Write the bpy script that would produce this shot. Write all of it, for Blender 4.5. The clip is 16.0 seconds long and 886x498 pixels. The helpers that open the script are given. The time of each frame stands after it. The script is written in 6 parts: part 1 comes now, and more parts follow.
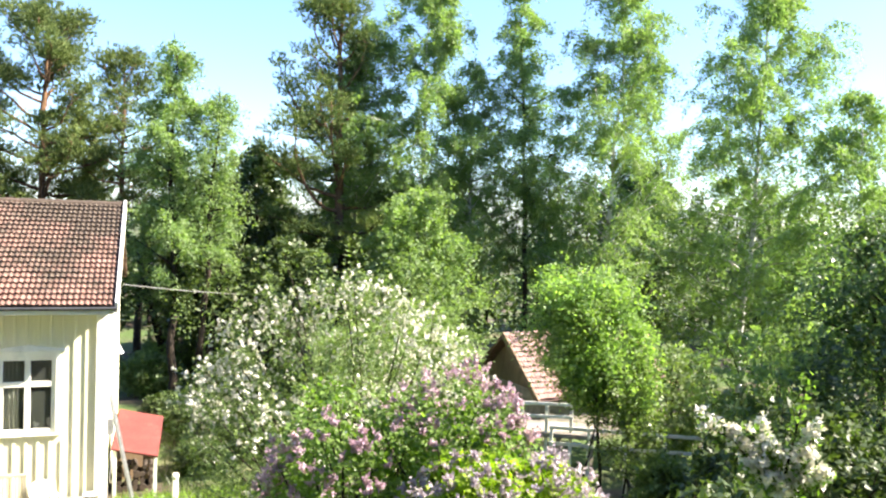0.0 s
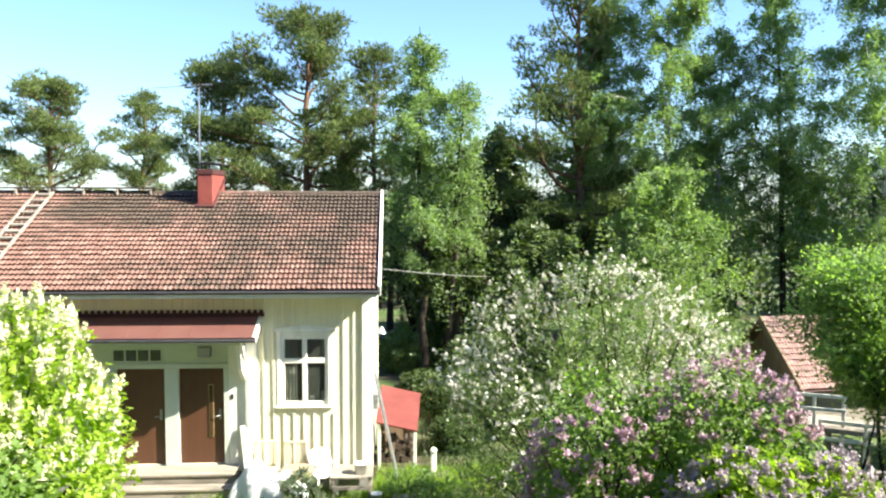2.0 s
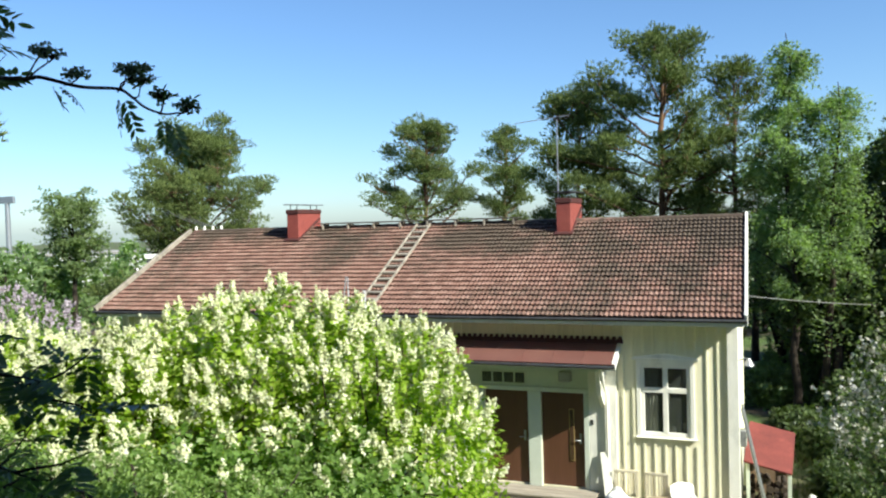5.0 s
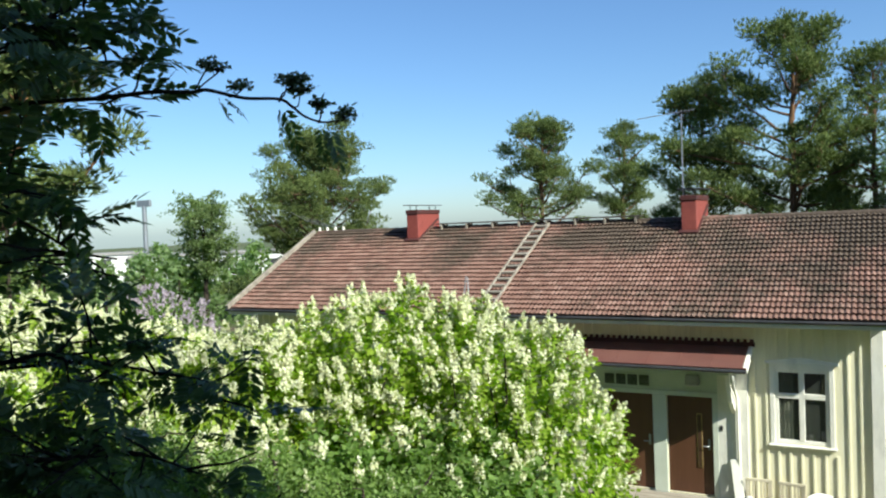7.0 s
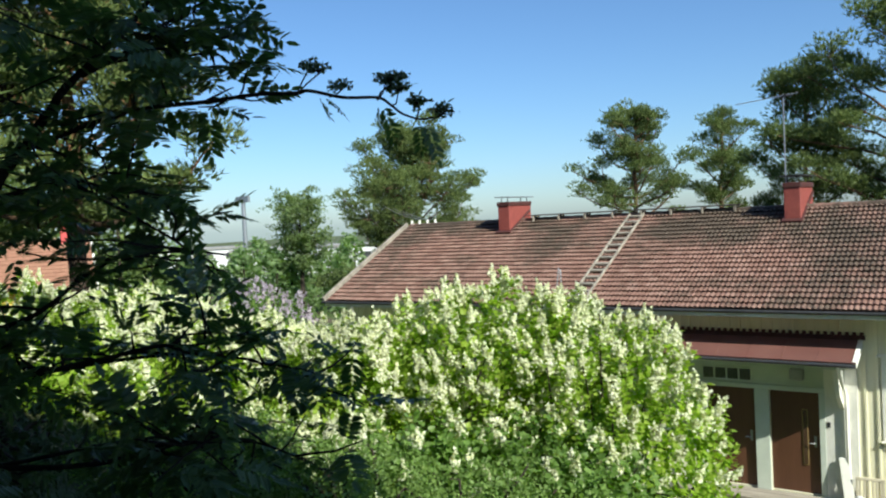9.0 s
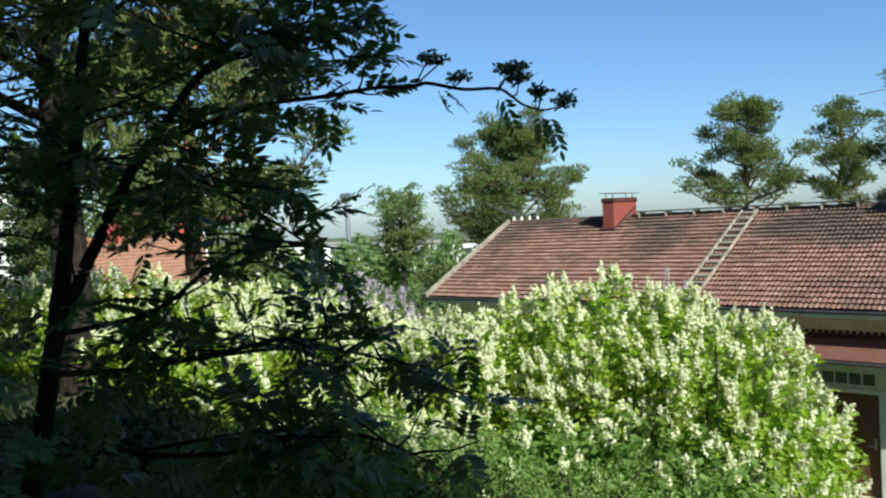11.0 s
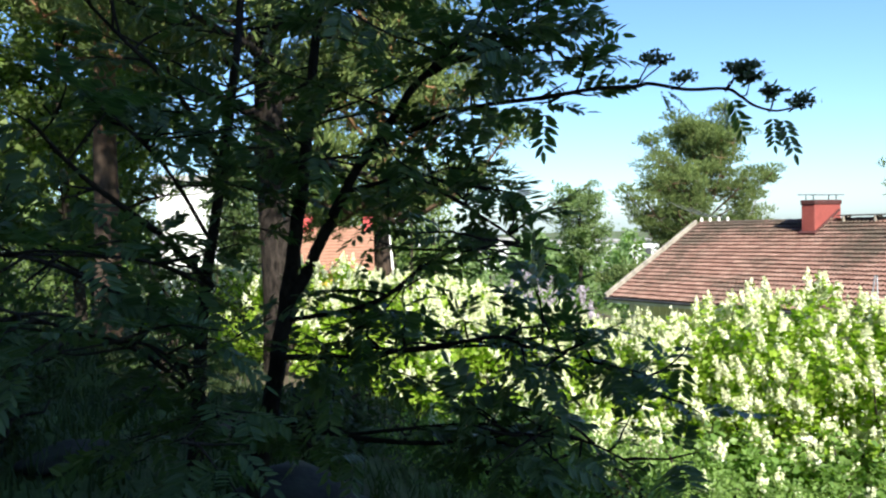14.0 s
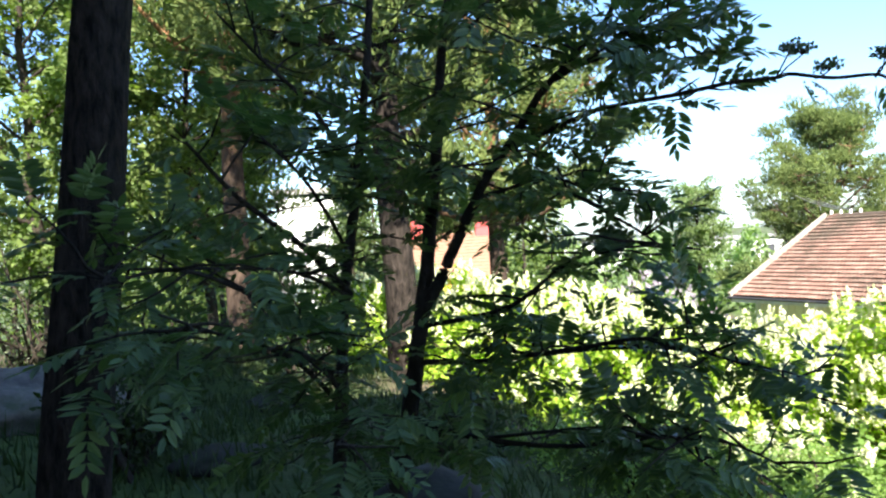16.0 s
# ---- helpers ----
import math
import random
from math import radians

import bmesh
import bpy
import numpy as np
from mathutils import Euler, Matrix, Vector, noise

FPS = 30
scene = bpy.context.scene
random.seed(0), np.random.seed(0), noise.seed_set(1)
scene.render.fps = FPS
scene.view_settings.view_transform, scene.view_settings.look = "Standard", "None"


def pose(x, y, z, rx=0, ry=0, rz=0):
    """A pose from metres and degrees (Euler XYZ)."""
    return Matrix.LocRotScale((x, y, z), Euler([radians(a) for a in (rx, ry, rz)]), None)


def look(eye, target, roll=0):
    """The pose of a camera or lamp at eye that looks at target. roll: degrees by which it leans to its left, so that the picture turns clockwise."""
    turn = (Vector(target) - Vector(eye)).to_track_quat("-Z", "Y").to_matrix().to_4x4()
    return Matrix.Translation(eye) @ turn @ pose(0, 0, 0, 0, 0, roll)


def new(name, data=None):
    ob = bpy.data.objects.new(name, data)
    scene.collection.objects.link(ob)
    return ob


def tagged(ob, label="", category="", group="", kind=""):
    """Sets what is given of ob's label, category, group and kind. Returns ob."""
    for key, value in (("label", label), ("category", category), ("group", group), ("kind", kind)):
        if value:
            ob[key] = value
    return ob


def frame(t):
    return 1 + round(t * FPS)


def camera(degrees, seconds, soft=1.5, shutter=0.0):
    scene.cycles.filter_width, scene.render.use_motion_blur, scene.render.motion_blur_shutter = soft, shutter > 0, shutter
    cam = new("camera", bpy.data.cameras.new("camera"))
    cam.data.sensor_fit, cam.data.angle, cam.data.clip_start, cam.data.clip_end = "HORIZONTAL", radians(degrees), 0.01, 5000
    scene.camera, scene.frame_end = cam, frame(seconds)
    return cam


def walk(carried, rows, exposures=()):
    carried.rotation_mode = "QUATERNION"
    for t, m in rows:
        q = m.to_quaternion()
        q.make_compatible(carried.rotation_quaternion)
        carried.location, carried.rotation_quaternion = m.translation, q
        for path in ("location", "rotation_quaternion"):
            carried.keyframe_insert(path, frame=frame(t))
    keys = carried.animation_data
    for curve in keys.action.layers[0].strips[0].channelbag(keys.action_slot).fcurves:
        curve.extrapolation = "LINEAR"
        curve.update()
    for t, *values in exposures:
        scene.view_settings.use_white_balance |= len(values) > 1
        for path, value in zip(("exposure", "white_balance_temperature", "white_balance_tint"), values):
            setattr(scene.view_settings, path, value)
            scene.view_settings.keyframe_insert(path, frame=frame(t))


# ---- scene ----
cam = camera(57.31, 16.0, soft=2.2)
PATH = [
    (0.0, pose(0.289, -0.115, 6.062, 87.87, -1.95, -19.73)),
    (0.5, pose(0.246, -0.103, 6.051, 87.18, -1.34, -15.95)),
    (1.0, pose(0.175, -0.052, 6.044, 86.16, -0.52, -11.80)),
    (1.5, pose(0.128, -0.028, 6.063, 85.90, -0.26, -7.41)),
    (2.0, pose(0.015, -0.010, 6.126, 86.16, -0.14, -3.40)),
    (2.5, pose(-0.009, -0.010, 6.156, 86.50, 0.41, 1.42)),
    (3.0, pose(0.000, 0.000, 6.176, 87.08, 1.04, 6.56)),
    (3.5, pose(-0.011, 0.011, 6.181, 87.42, 1.54, 10.07)),
    (4.0, pose(-0.022, 0.015, 6.189, 87.62, 1.80, 13.52)),
    (4.5, pose(-0.049, 0.002, 6.193, 87.78, 1.53, 16.62)),
    (5.0, pose(-0.098, 0.037, 6.199, 88.13, 1.75, 21.08)),
    (7.5, pose(-0.257, -0.004, 6.234, 88.28, 2.43, 30.70)),
    (8.0, pose(-0.246, -0.017, 6.242, 88.30, 2.71, 32.95)),
    (10.5, pose(-0.320, -0.030, 6.217, 87.78, 2.83, 39.37)),
    (11.0, pose(-0.361, -0.010, 6.229, 88.17, 2.89, 42.48)),
    (11.5, pose(-0.388, -0.030, 6.233, 88.56, 3.39, 45.49)),
    (12.0, pose(-0.397, -0.067, 6.241, 88.99, 2.83, 47.32)),
    (12.5, pose(-0.403, -0.091, 6.247, 89.35, 2.39, 49.59)),
    (13.0, pose(-0.426, -0.098, 6.247, 88.93, 2.03, 51.01)),
    (13.5, pose(-0.439, -0.128, 6.245, 88.53, 2.01, 52.61)),
    (14.0, pose(-0.443, -0.134, 6.251, 88.39, 1.47, 54.84)),
    (14.5, pose(-0.439, -0.155, 6.252, 88.39, 1.87, 57.90)),
    (15.0, pose(-0.440, -0.177, 6.254, 88.55, 1.92, 59.46)),
    (15.5, pose(-0.440, -0.207, 6.250, 88.60, 2.79, 61.26)),
    (16.0, pose(-0.464, -0.232, 6.257, 89.04, 3.44, 62.61)),
]
EXPOSURES = [(0.0, 2.3, 7200, 12), (1.5, 2.03, 7020, 9), (2.5, 1.74, 6900, 5), (4.5, 1.07, 6680, 2.5), (5.0, 1.0, 6640, 2), (8.0, 0.73, 6450, 1), (11.0, 0.66, 6400, 1), (13.0, 0.93, 6420, 3), (14.5, 1.63, 6600, 6), (16.0, 2.18, 6800, 8)]
walk(cam, PATH, EXPOSURES)

# ---- sky and sun ----
SUN_ELEV, SUN_AZ = 39.0, 110.0          # degrees; azimuth clockwise from +y
world = bpy.data.worlds.new("world")
scene.world = world
world.use_nodes = True
wn, wl = world.node_tree.nodes, world.node_tree.links
wn.clear()
sky = wn.new("ShaderNodeTexSky")
sky.sky_type, sky.sun_disc = "NISHITA", False
sky.sun_elevation, sky.sun_rotation = radians(SUN_ELEV), radians(SUN_AZ)
sky.air_density, sky.dust_density, sky.ozone_density = 1.0, 0.55, 6.0
bg = wn.new("ShaderNodeBackground")
bg.inputs["Strength"].default_value = 0.088
wo = wn.new("ShaderNodeOutputWorld")
tint = wn.new("ShaderNodeMix")
tint.data_type, tint.blend_type = "RGBA", "MULTIPLY"
tint.inputs[0].default_value = 1.0
tint.inputs[7].default_value = (0.885, 0.955, 1.08, 1.0)
wl.new(sky.outputs[0], tint.inputs[6])
wl.new(tint.outputs[2], bg.inputs[0])
wl.new(bg.outputs[0], wo.inputs[0])
sun_data = bpy.data.lights.new("sun", "SUN")
sun_data.energy, sun_data.angle, sun_data.color = 5.0, radians(0.5), (1.0, 0.95, 0.87)
sun = new("sun", sun_data)
sd = Vector((math.cos(radians(SUN_ELEV)) * math.sin(radians(SUN_AZ)), math.cos(radians(SUN_ELEV)) * math.cos(radians(SUN_AZ)), math.sin(radians(SUN_ELEV))))
sun.matrix_world = look(sd * 60, (0, 0, 0))

# ---- materials ----
class Nodes:
    """A small builder of node materials."""

    def __init__(self, name):
        self.mat = bpy.data.materials.new(name)
        self.mat.use_nodes = True
        self.n, self.l = self.mat.node_tree.nodes, self.mat.node_tree.links
        self.n.clear()
        self.out = self.n.new("ShaderNodeOutputMaterial")

    def add(self, kind, **inputs):
        node = self.n.new("ShaderNode" + kind)
        for key, value in inputs.items():
            self.put(node.inputs[key.replace("_", " ")], value)
        return node

    def put(self, socket, value):
        if isinstance(value, bpy.types.NodeSocket):
            self.l.new(value, socket)
        else:
            socket.default_value = value

    def noise(self, scale, detail=4.0, coord=None, rough=0.6):
        node = self.add("TexNoise", Scale=scale, Detail=detail, Roughness=rough)
        if coord:
            self.l.new(coord, node.inputs["Vector"])
        return node.outputs["Fac"]

    def ramp(self, fac, stops):
        node = self.n.new("ShaderNodeValToRGB")
        self.l.new(fac, node.inputs[0])
        el = node.color_ramp.elements
        while len(el) < len(stops):
            el.new(0.5)
        for e, (p, c) in zip(el, stops):
            e.position = p
            e.color = (*c, 1.0)
        return node.outputs[0]

    def mix(self, fac, a, b, blend="MIX"):
        node = self.n.new("ShaderNodeMix")
        node.data_type, node.blend_type = "RGBA", blend
        self.put(node.inputs[0], fac)
        self.put(node.inputs[6], a if isinstance(a, bpy.types.NodeSocket) else (*a, 1.0))
        self.put(node.inputs[7], b if isinstance(b, bpy.types.NodeSocket) else (*b, 1.0))
        return node.outputs[2]

    def math(self, op, a, b=0.0):
        node = self.n.new("ShaderNodeMath")
        node.operation = op
        self.put(node.inputs[0], a)
        self.put(node.inputs[1], b)
        return node.outputs[0]

    def coord(self, kind="Object", scale=(1, 1, 1)):
        tc = self.n.new("ShaderNodeTexCoord")
        mp = self.n.new("ShaderNodeMapping")
        mp.inputs["Scale"].default_value = scale
        self.l.new(tc.outputs[kind], mp.inputs["Vector"])
        return mp.outputs[0]

    def bump(self, height, strength=0.3, distance=0.02):
        node = self.add("Bump", Strength=strength, Distance=distance)
        self.l.new(height, node.inputs["Height"])
        return node.outputs["Normal"]

    def surface(self, shader):
        self.l.new(shader, self.out.inputs["Surface"])
        return self.mat


def solid(name, a, b, scale=3.0, rough=0.6, metal=0.0, bump=0.2, fine=40.0, stretch=(1, 1, 1), dirt=None):
    """Two tones mixed by noise at two scales, with fine relief."""
    m = Nodes(name)
    co = m.coord("Object", stretch)
    n1, n2 = m.noise(scale, 5, co), m.noise(fine, 3, co)
    f = m.math("ADD", m.math("MULTIPLY", n1, 0.7), m.math("MULTIPLY", n2, 0.3))
    col = m.ramp(f, [(0.35, a), (0.65, b)])
    if dirt:
        col = m.mix(m.ramp(m.noise(scale * 0.6, 6, co, 0.75), [(0.5, (0, 0, 0)), (0.72, (1, 1, 1))]), col, dirt)
    p = m.add("BsdfPrincipled", Base_Color=col, Roughness=rough, Metallic=metal)
    m.l.new(m.bump(n2, bump, 0.01), p.inputs["Normal"])
    return m.surface(p.outputs[0])


def leafy(name, a, b, c, trans=0.4, rough=0.45, glow=(0.84, 1.0, 0.46), spec=0.35):
    """Leaves: three tones picked leaf by leaf, partly translucent."""
    m = Nodes(name)
    g = m.n.new("ShaderNodeNewGeometry")
    col = m.ramp(g.outputs["Random Per Island"], [(0.0, a), (0.5, b), (1.0, c)])
    big = m.noise(0.6, 3, m.coord("Object"))
    col = m.mix(m.ramp(big, [(0.35, (0.7, 0.7, 0.7)), (0.65, (1, 1, 1))]), (0, 0, 0), col)
    p = m.add("BsdfPrincipled", Base_Color=col, Roughness=rough)
    p.inputs["Specular IOR Level"].default_value = spec
    tr = m.add("BsdfTranslucent", Color=m.mix(1.0, m.mix(1.0, col, (1.7, 1.7, 1.2), "MULTIPLY"), glow, "MULTIPLY"))
    mixer = m.add("MixShader", Fac=trans)
    m.l.new(p.outputs[0], mixer.inputs[1])
    m.l.new(tr.outputs[0], mixer.inputs[2])
    return m.surface(mixer.outputs[0])


def bark(name, a, b, scale=6.0, stretch=(1, 1, 0.25), top=None, z0=4.0, z1=9.0):
    """Furrowed bark; top: the colour that it takes higher up the stem."""
    m = Nodes(name)
    co = m.coord("Object", stretch)
    n = m.noise(scale, 6, co, 0.7)
    col = m.ramp(n, [(0.35, a), (0.65, b)])
    if top:
        sep = m.n.new("ShaderNodeSeparateXYZ")
        m.l.new(m.coord("Object"), sep.inputs[0])
        f = m.add("MapRange", Value=sep.outputs[2], From_Min=z0, From_Max=z1)
        col = m.mix(f.outputs[0], col, m.mix(m.ramp(n, [(0.42, (0, 0, 0)), (0.62, (1, 1, 1))]), top, tuple(v * 0.3 for v in top)))
    p = m.add("BsdfPrincipled", Base_Color=col, Roughness=0.95)
    p.inputs["Specular IOR Level"].default_value = 0.1
    m.l.new(m.bump(n, 1.0, 0.06), p.inputs["Normal"])
    return m.surface(p.outputs[0])


def birch_bark():
    m = Nodes("birch_bark")
    co = m.coord("Object", (1, 1, 3.5))
    n = m.noise(3.0, 5, co, 0.7)
    col = m.ramp(n, [(0.4, (0.06, 0.05, 0.045)), (0.5, (0.62, 0.6, 0.56))])
    p = m.add("BsdfPrincipled", Base_Color=col, Roughness=0.7)
    m.l.new(m.bump(n, 0.4, 0.02), p.inputs["Normal"])
    return m.surface(p.outputs[0])


def tile_mat(name="clay_tile"):
    """Weathered clay tiles: each a tone of its own, with dark lichen over patches of the roof."""
    m = Nodes(name)
    oi = m.n.new("ShaderNodeObjectInfo")
    g = m.n.new("ShaderNodeNewGeometry")
    r = m.math("FRACT", m.math("ADD", oi.outputs["Random"], g.outputs["Random Per Island"]))
    col = m.ramp(r, [(0.0, (0.155, 0.081, 0.061)), (0.5, (0.195, 0.104, 0.080)), (1.0, (0.24, 0.142, 0.112))])
    pos = m.n.new("ShaderNodeNewGeometry").outputs["Position"]
    patch = m.noise(0.55, 3, pos, 0.5)
    speck = m.noise(9.0, 5, pos, 0.8)
    f = m.math("ADD", m.math("ADD", m.math("MULTIPLY", patch, 0.75), m.math("MULTIPLY", m.noise(2.4, 4, pos, 0.7), 0.45)), m.math("MULTIPLY", speck, 0.5))
    sep = m.n.new("ShaderNodeSeparateXYZ")
    m.l.new(pos, sep.inputs[0])
    high = m.add("MapRange", Value=sep.outputs[2], From_Min=4.5, From_Max=6.0, To_Min=-0.05, To_Max=0.07)
    east = m.add("MapRange", Value=sep.outputs[0], From_Min=-9.0, From_Max=-3.0, To_Min=-0.04, To_Max=0.05)
    f = m.math("ADD", f, m.math("ADD", high.outputs[0], east.outputs[0]))
    col = m.mix(m.ramp(f, [(0.79, (0, 0, 0)), (0.97, (0.93, 0.93, 0.93))]), col, (0.055, 0.041, 0.028))
    col = m.mix(m.ramp(m.noise(23.0, 3, pos, 0.7), [(0.58, (0, 0, 0)), (0.70, (0.7, 0.7, 0.7))]), col, (0.27, 0.225, 0.165))
    p = m.add("BsdfPrincipled", Base_Color=col, Roughness=0.85)
    m.l.new(m.bump(speck, 0.4, 0.01), p.inputs["Normal"])
    return m.surface(p.outputs[0])


def ground_mat():
    m = Nodes("ground")
    pos = m.n.new("ShaderNodeNewGeometry").outputs["Position"]
    n1, n2, n3 = m.noise(0.35, 5, pos), m.noise(4.0, 5, pos, 0.7), m.noise(40.0, 3, pos)
    grass = m.ramp(n2, [(0.3, (0.03, 0.055, 0.012)), (0.7, (0.09, 0.15, 0.03))])
    soil = m.ramp(n2, [(0.3, (0.045, 0.032, 0.02)), (0.7, (0.13, 0.10, 0.065))])
    col = m.mix(m.ramp(n1, [(0.45, (0, 0, 0)), (0.6, (1, 1, 1))]), grass, soil)
    p = m.add("BsdfPrincipled", Base_Color=col, Roughness=0.95)
    m.l.new(m.bump(m.math("ADD", n2, n3), 0.6, 0.05), p.inputs["Normal"])
    return m.surface(p.outputs[0])


def glass_mat():
    m = Nodes("window_glass")
    p = m.add("BsdfPrincipled", Base_Color=(0.06, 0.07, 0.06, 1), Roughness=0.04)
    p.inputs["Specular IOR Level"].default_value = 0.7
    t = m.add("BsdfTransparent")
    mx = m.add("MixShader", Fac=0.45)
    m.l.new(t.outputs[0], mx.inputs[1])
    m.l.new(p.outputs[0], mx.inputs[2])
    return m.surface(mx.outputs[0])


M_GROUND = ground_mat()
M_TILE = tile_mat()
M_WALL = solid("cream_paint", (0.75, 0.715, 0.51), (0.85, 0.82, 0.62), 1.2, 0.7, 0, 0.25, 30, (1, 1, 0.15), (0.58, 0.55, 0.41))
M_WHITE = solid("white_paint", (0.76, 0.75, 0.67), (0.86, 0.85, 0.77), 2.0, 0.55, 0, 0.15, 40, (1, 1, 0.3), (0.55, 0.55, 0.5))
M_PALE = solid("grey_green_paint", (0.52, 0.57, 0.49), (0.62, 0.67, 0.58), 2.0, 0.6, 0, 0.15, 40)
M_DOOR = solid("brown_door", (0.075, 0.030, 0.016), (0.115, 0.050, 0.028), 2.0, 0.45, 0, 0.15, 30, (1, 1, 0.1))
M_REDMETAL = solid("red_sheet_metal", (0.13, 0.058, 0.05), (0.17, 0.08, 0.066), 1.5, 0.45, 0.0, 0.1, 20, (1, 1, 1), (0.16, 0.06, 0.05))
M_DARKRED = solid("dark_red_trim", (0.045, 0.014, 0.012), (0.08, 0.022, 0.018), 3.0, 0.7)
M_REDBRICK = solid("red_painted_brick", (0.19, 0.040, 0.033), (0.28, 0.066, 0.05), 2.5, 0.7, 0, 0.5, 18, (1, 1, 1), (0.22, 0.05, 0.04))
M_REDROOF = solid("red_felt", (0.105, 0.02, 0.017), (0.175, 0.035, 0.029), 2.0, 0.8, 0, 0.4, 25, (1, 1, 1), (0.28, 0.06, 0.05))
M_STEEL = solid("grey_steel", (0.30, 0.31, 0.32), (0.42, 0.43, 0.44), 5.0, 0.4, 0.7, 0.1)
M_BRASS = solid("old_brass", (0.45, 0.33, 0.14), (0.58, 0.44, 0.2), 6.0, 0.4, 0.6, 0.1)
M_DARKGLASS = solid("brown_slit_glass", (0.05, 0.028, 0.018), (0.08, 0.045, 0.028), 3.0, 0.2, 0, 0.05)
M_DARKMETAL = solid("dark_sheet_metal", (0.035, 0.037, 0.04), (0.07, 0.07, 0.075), 4.0, 0.5, 0.3, 0.1)
M_TARRED = solid("tarred_wood", (0.03, 0.026, 0.022), (0.07, 0.06, 0.05), 4.0, 0.85, 0, 0.4)
M_OLDWOOD = solid("weathered_wood", (0.22, 0.19, 0.15), (0.38, 0.34, 0.28), 4.0, 0.85, 0, 0.5, 30, (0.2, 1, 1), (0.12, 0.11, 0.09))
M_WOOD = solid("brown_wood", (0.15, 0.10, 0.06), (0.25, 0.17, 0.10), 4.0, 0.8, 0, 0.4, 30, (1, 1, 0.2))
M_PLASTIC = solid("white_plastic", (0.75, 0.75, 0.73), (0.85, 0.85, 0.83), 3.0, 0.4, 0, 0.05)
M_CLOTH = solid("white_cloth", (0.70, 0.70, 0.68), (0.84, 0.84, 0.82), 3.0, 0.9, 0, 0.4, 15)
M_ROCK = solid("granite", (0.07, 0.064, 0.058), (0.19, 0.165, 0.15), 3.0, 0.9, 0, 0.9, 12, (1, 1, 1), (0.05, 0.07, 0.03))
# Granite's mossy copy, its grey taken near black to carry the rise's shade.
M_DARKROCK = solid("shade_dark_mossy_rock", (0.012, 0.012, 0.010), (0.04, 0.037, 0.03), 3.0, 0.95, 0, 0.9, 12, (1, 1, 1), (0.02, 0.035, 0.012))
M_STONE = solid("plinth_stone", (0.20, 0.19, 0.18), (0.33, 0.32, 0.30), 3.0, 0.9, 0, 0.6, 15)
M_GLASS = glass_mat()
M_ROOM = solid("dim_room", (0.20, 0.20, 0.17), (0.28, 0.27, 0.23), 1.0, 0.9)
M_CURTAIN = solid("curtain", (0.45, 0.48, 0.40), (0.6, 0.62, 0.52), 4.0, 0.9, 0, 0.3, 20, (4, 1, 0.3))
M_YELLOW = solid("yellow_paint", (0.62, 0.38, 0.05), (0.72, 0.48, 0.10), 1.5, 0.7, 0, 0.2)
M_ORANGETILE = solid("orange_tile", (0.22, 0.105, 0.065), (0.31, 0.16, 0.1), 4.0, 0.8, 0, 0.5, 18)
M_FACADE = solid("pale_facade", (0.62, 0.62, 0.60), (0.74, 0.74, 0.72), 0.5, 0.8, 0, 0.1)
# Only on the added walls behind; kept mid-toned to bounce light onto the rise.
M_BRICKWALL = solid("dull_brick", (0.36, 0.31, 0.27), (0.46, 0.40, 0.36), 2.0, 0.85, 0, 0.5, 16)
M_WIRE = solid("grey_cable", (0.14, 0.14, 0.13), (0.22, 0.22, 0.21), 5.0, 0.6)

B_PINE = bark("pine_bark", (0.022, 0.017, 0.014), (0.075, 0.055, 0.043), 7.0, (1, 1, 0.3), (0.25, 0.15, 0.09), 4.5, 8.5)
B_BIRCH = birch_bark()
B_DARK = bark("dark_bark", (0.018, 0.015, 0.012), (0.06, 0.048, 0.038))
B_ORANGE = bark("orange_pine_bark", (0.03, 0.022, 0.018), (0.10, 0.07, 0.052), 7.0, (1, 1, 0.3), (0.40, 0.21, 0.11), 2.8, 5.0)
# Pine bark again, darkened so the near trunks carry their shade in colour.
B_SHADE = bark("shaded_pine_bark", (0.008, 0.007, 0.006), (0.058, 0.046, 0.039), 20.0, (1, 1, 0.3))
B_ROWAN = bark("rowan_bark", (0.016, 0.014, 0.012), (0.055, 0.046, 0.038), 9.0, (1, 1, 0.6))

L_PINE = leafy("pine_needles", (0.095, 0.14, 0.05), (0.14, 0.19, 0.064), (0.215, 0.26, 0.082), 0.14, 0.65, spec=0.12)
L_BIRCH = leafy("birch_leaves", (0.15, 0.225, 0.1), (0.21, 0.3, 0.132), (0.285, 0.375, 0.18), 0.46, 0.5, spec=0.25)
L_WOOD = leafy("woodland_leaves", (0.10, 0.155, 0.05), (0.145, 0.205, 0.062), (0.21, 0.27, 0.085), 0.4, 0.5, spec=0.2)
# Darkened greens: shade under trees and at garden edges put into the colour.
L_DARK = leafy("shade_toned_leaves", (0.045, 0.075, 0.03), (0.075, 0.115, 0.04), (0.12, 0.165, 0.06), 0.3)
L_MAPLE = leafy("bright_leaves", (0.16, 0.255, 0.10), (0.22, 0.325, 0.125), (0.285, 0.39, 0.165), 0.52, 0.5, spec=0.25)
L_LILAC = leafy("lilac_leaves", (0.115, 0.20, 0.05), (0.165, 0.27, 0.066), (0.23, 0.345, 0.095), 0.45, 0.45, spec=0.25)
L_WLILAC = leafy("young_lilac_leaves", (0.22, 0.33, 0.035), (0.30, 0.43, 0.055), (0.41, 0.52, 0.09), 0.5, 0.5, spec=0.25)
L_APPLE = leafy("apple_leaves", (0.125, 0.18, 0.075), (0.175, 0.24, 0.098), (0.25, 0.32, 0.135), 0.42)
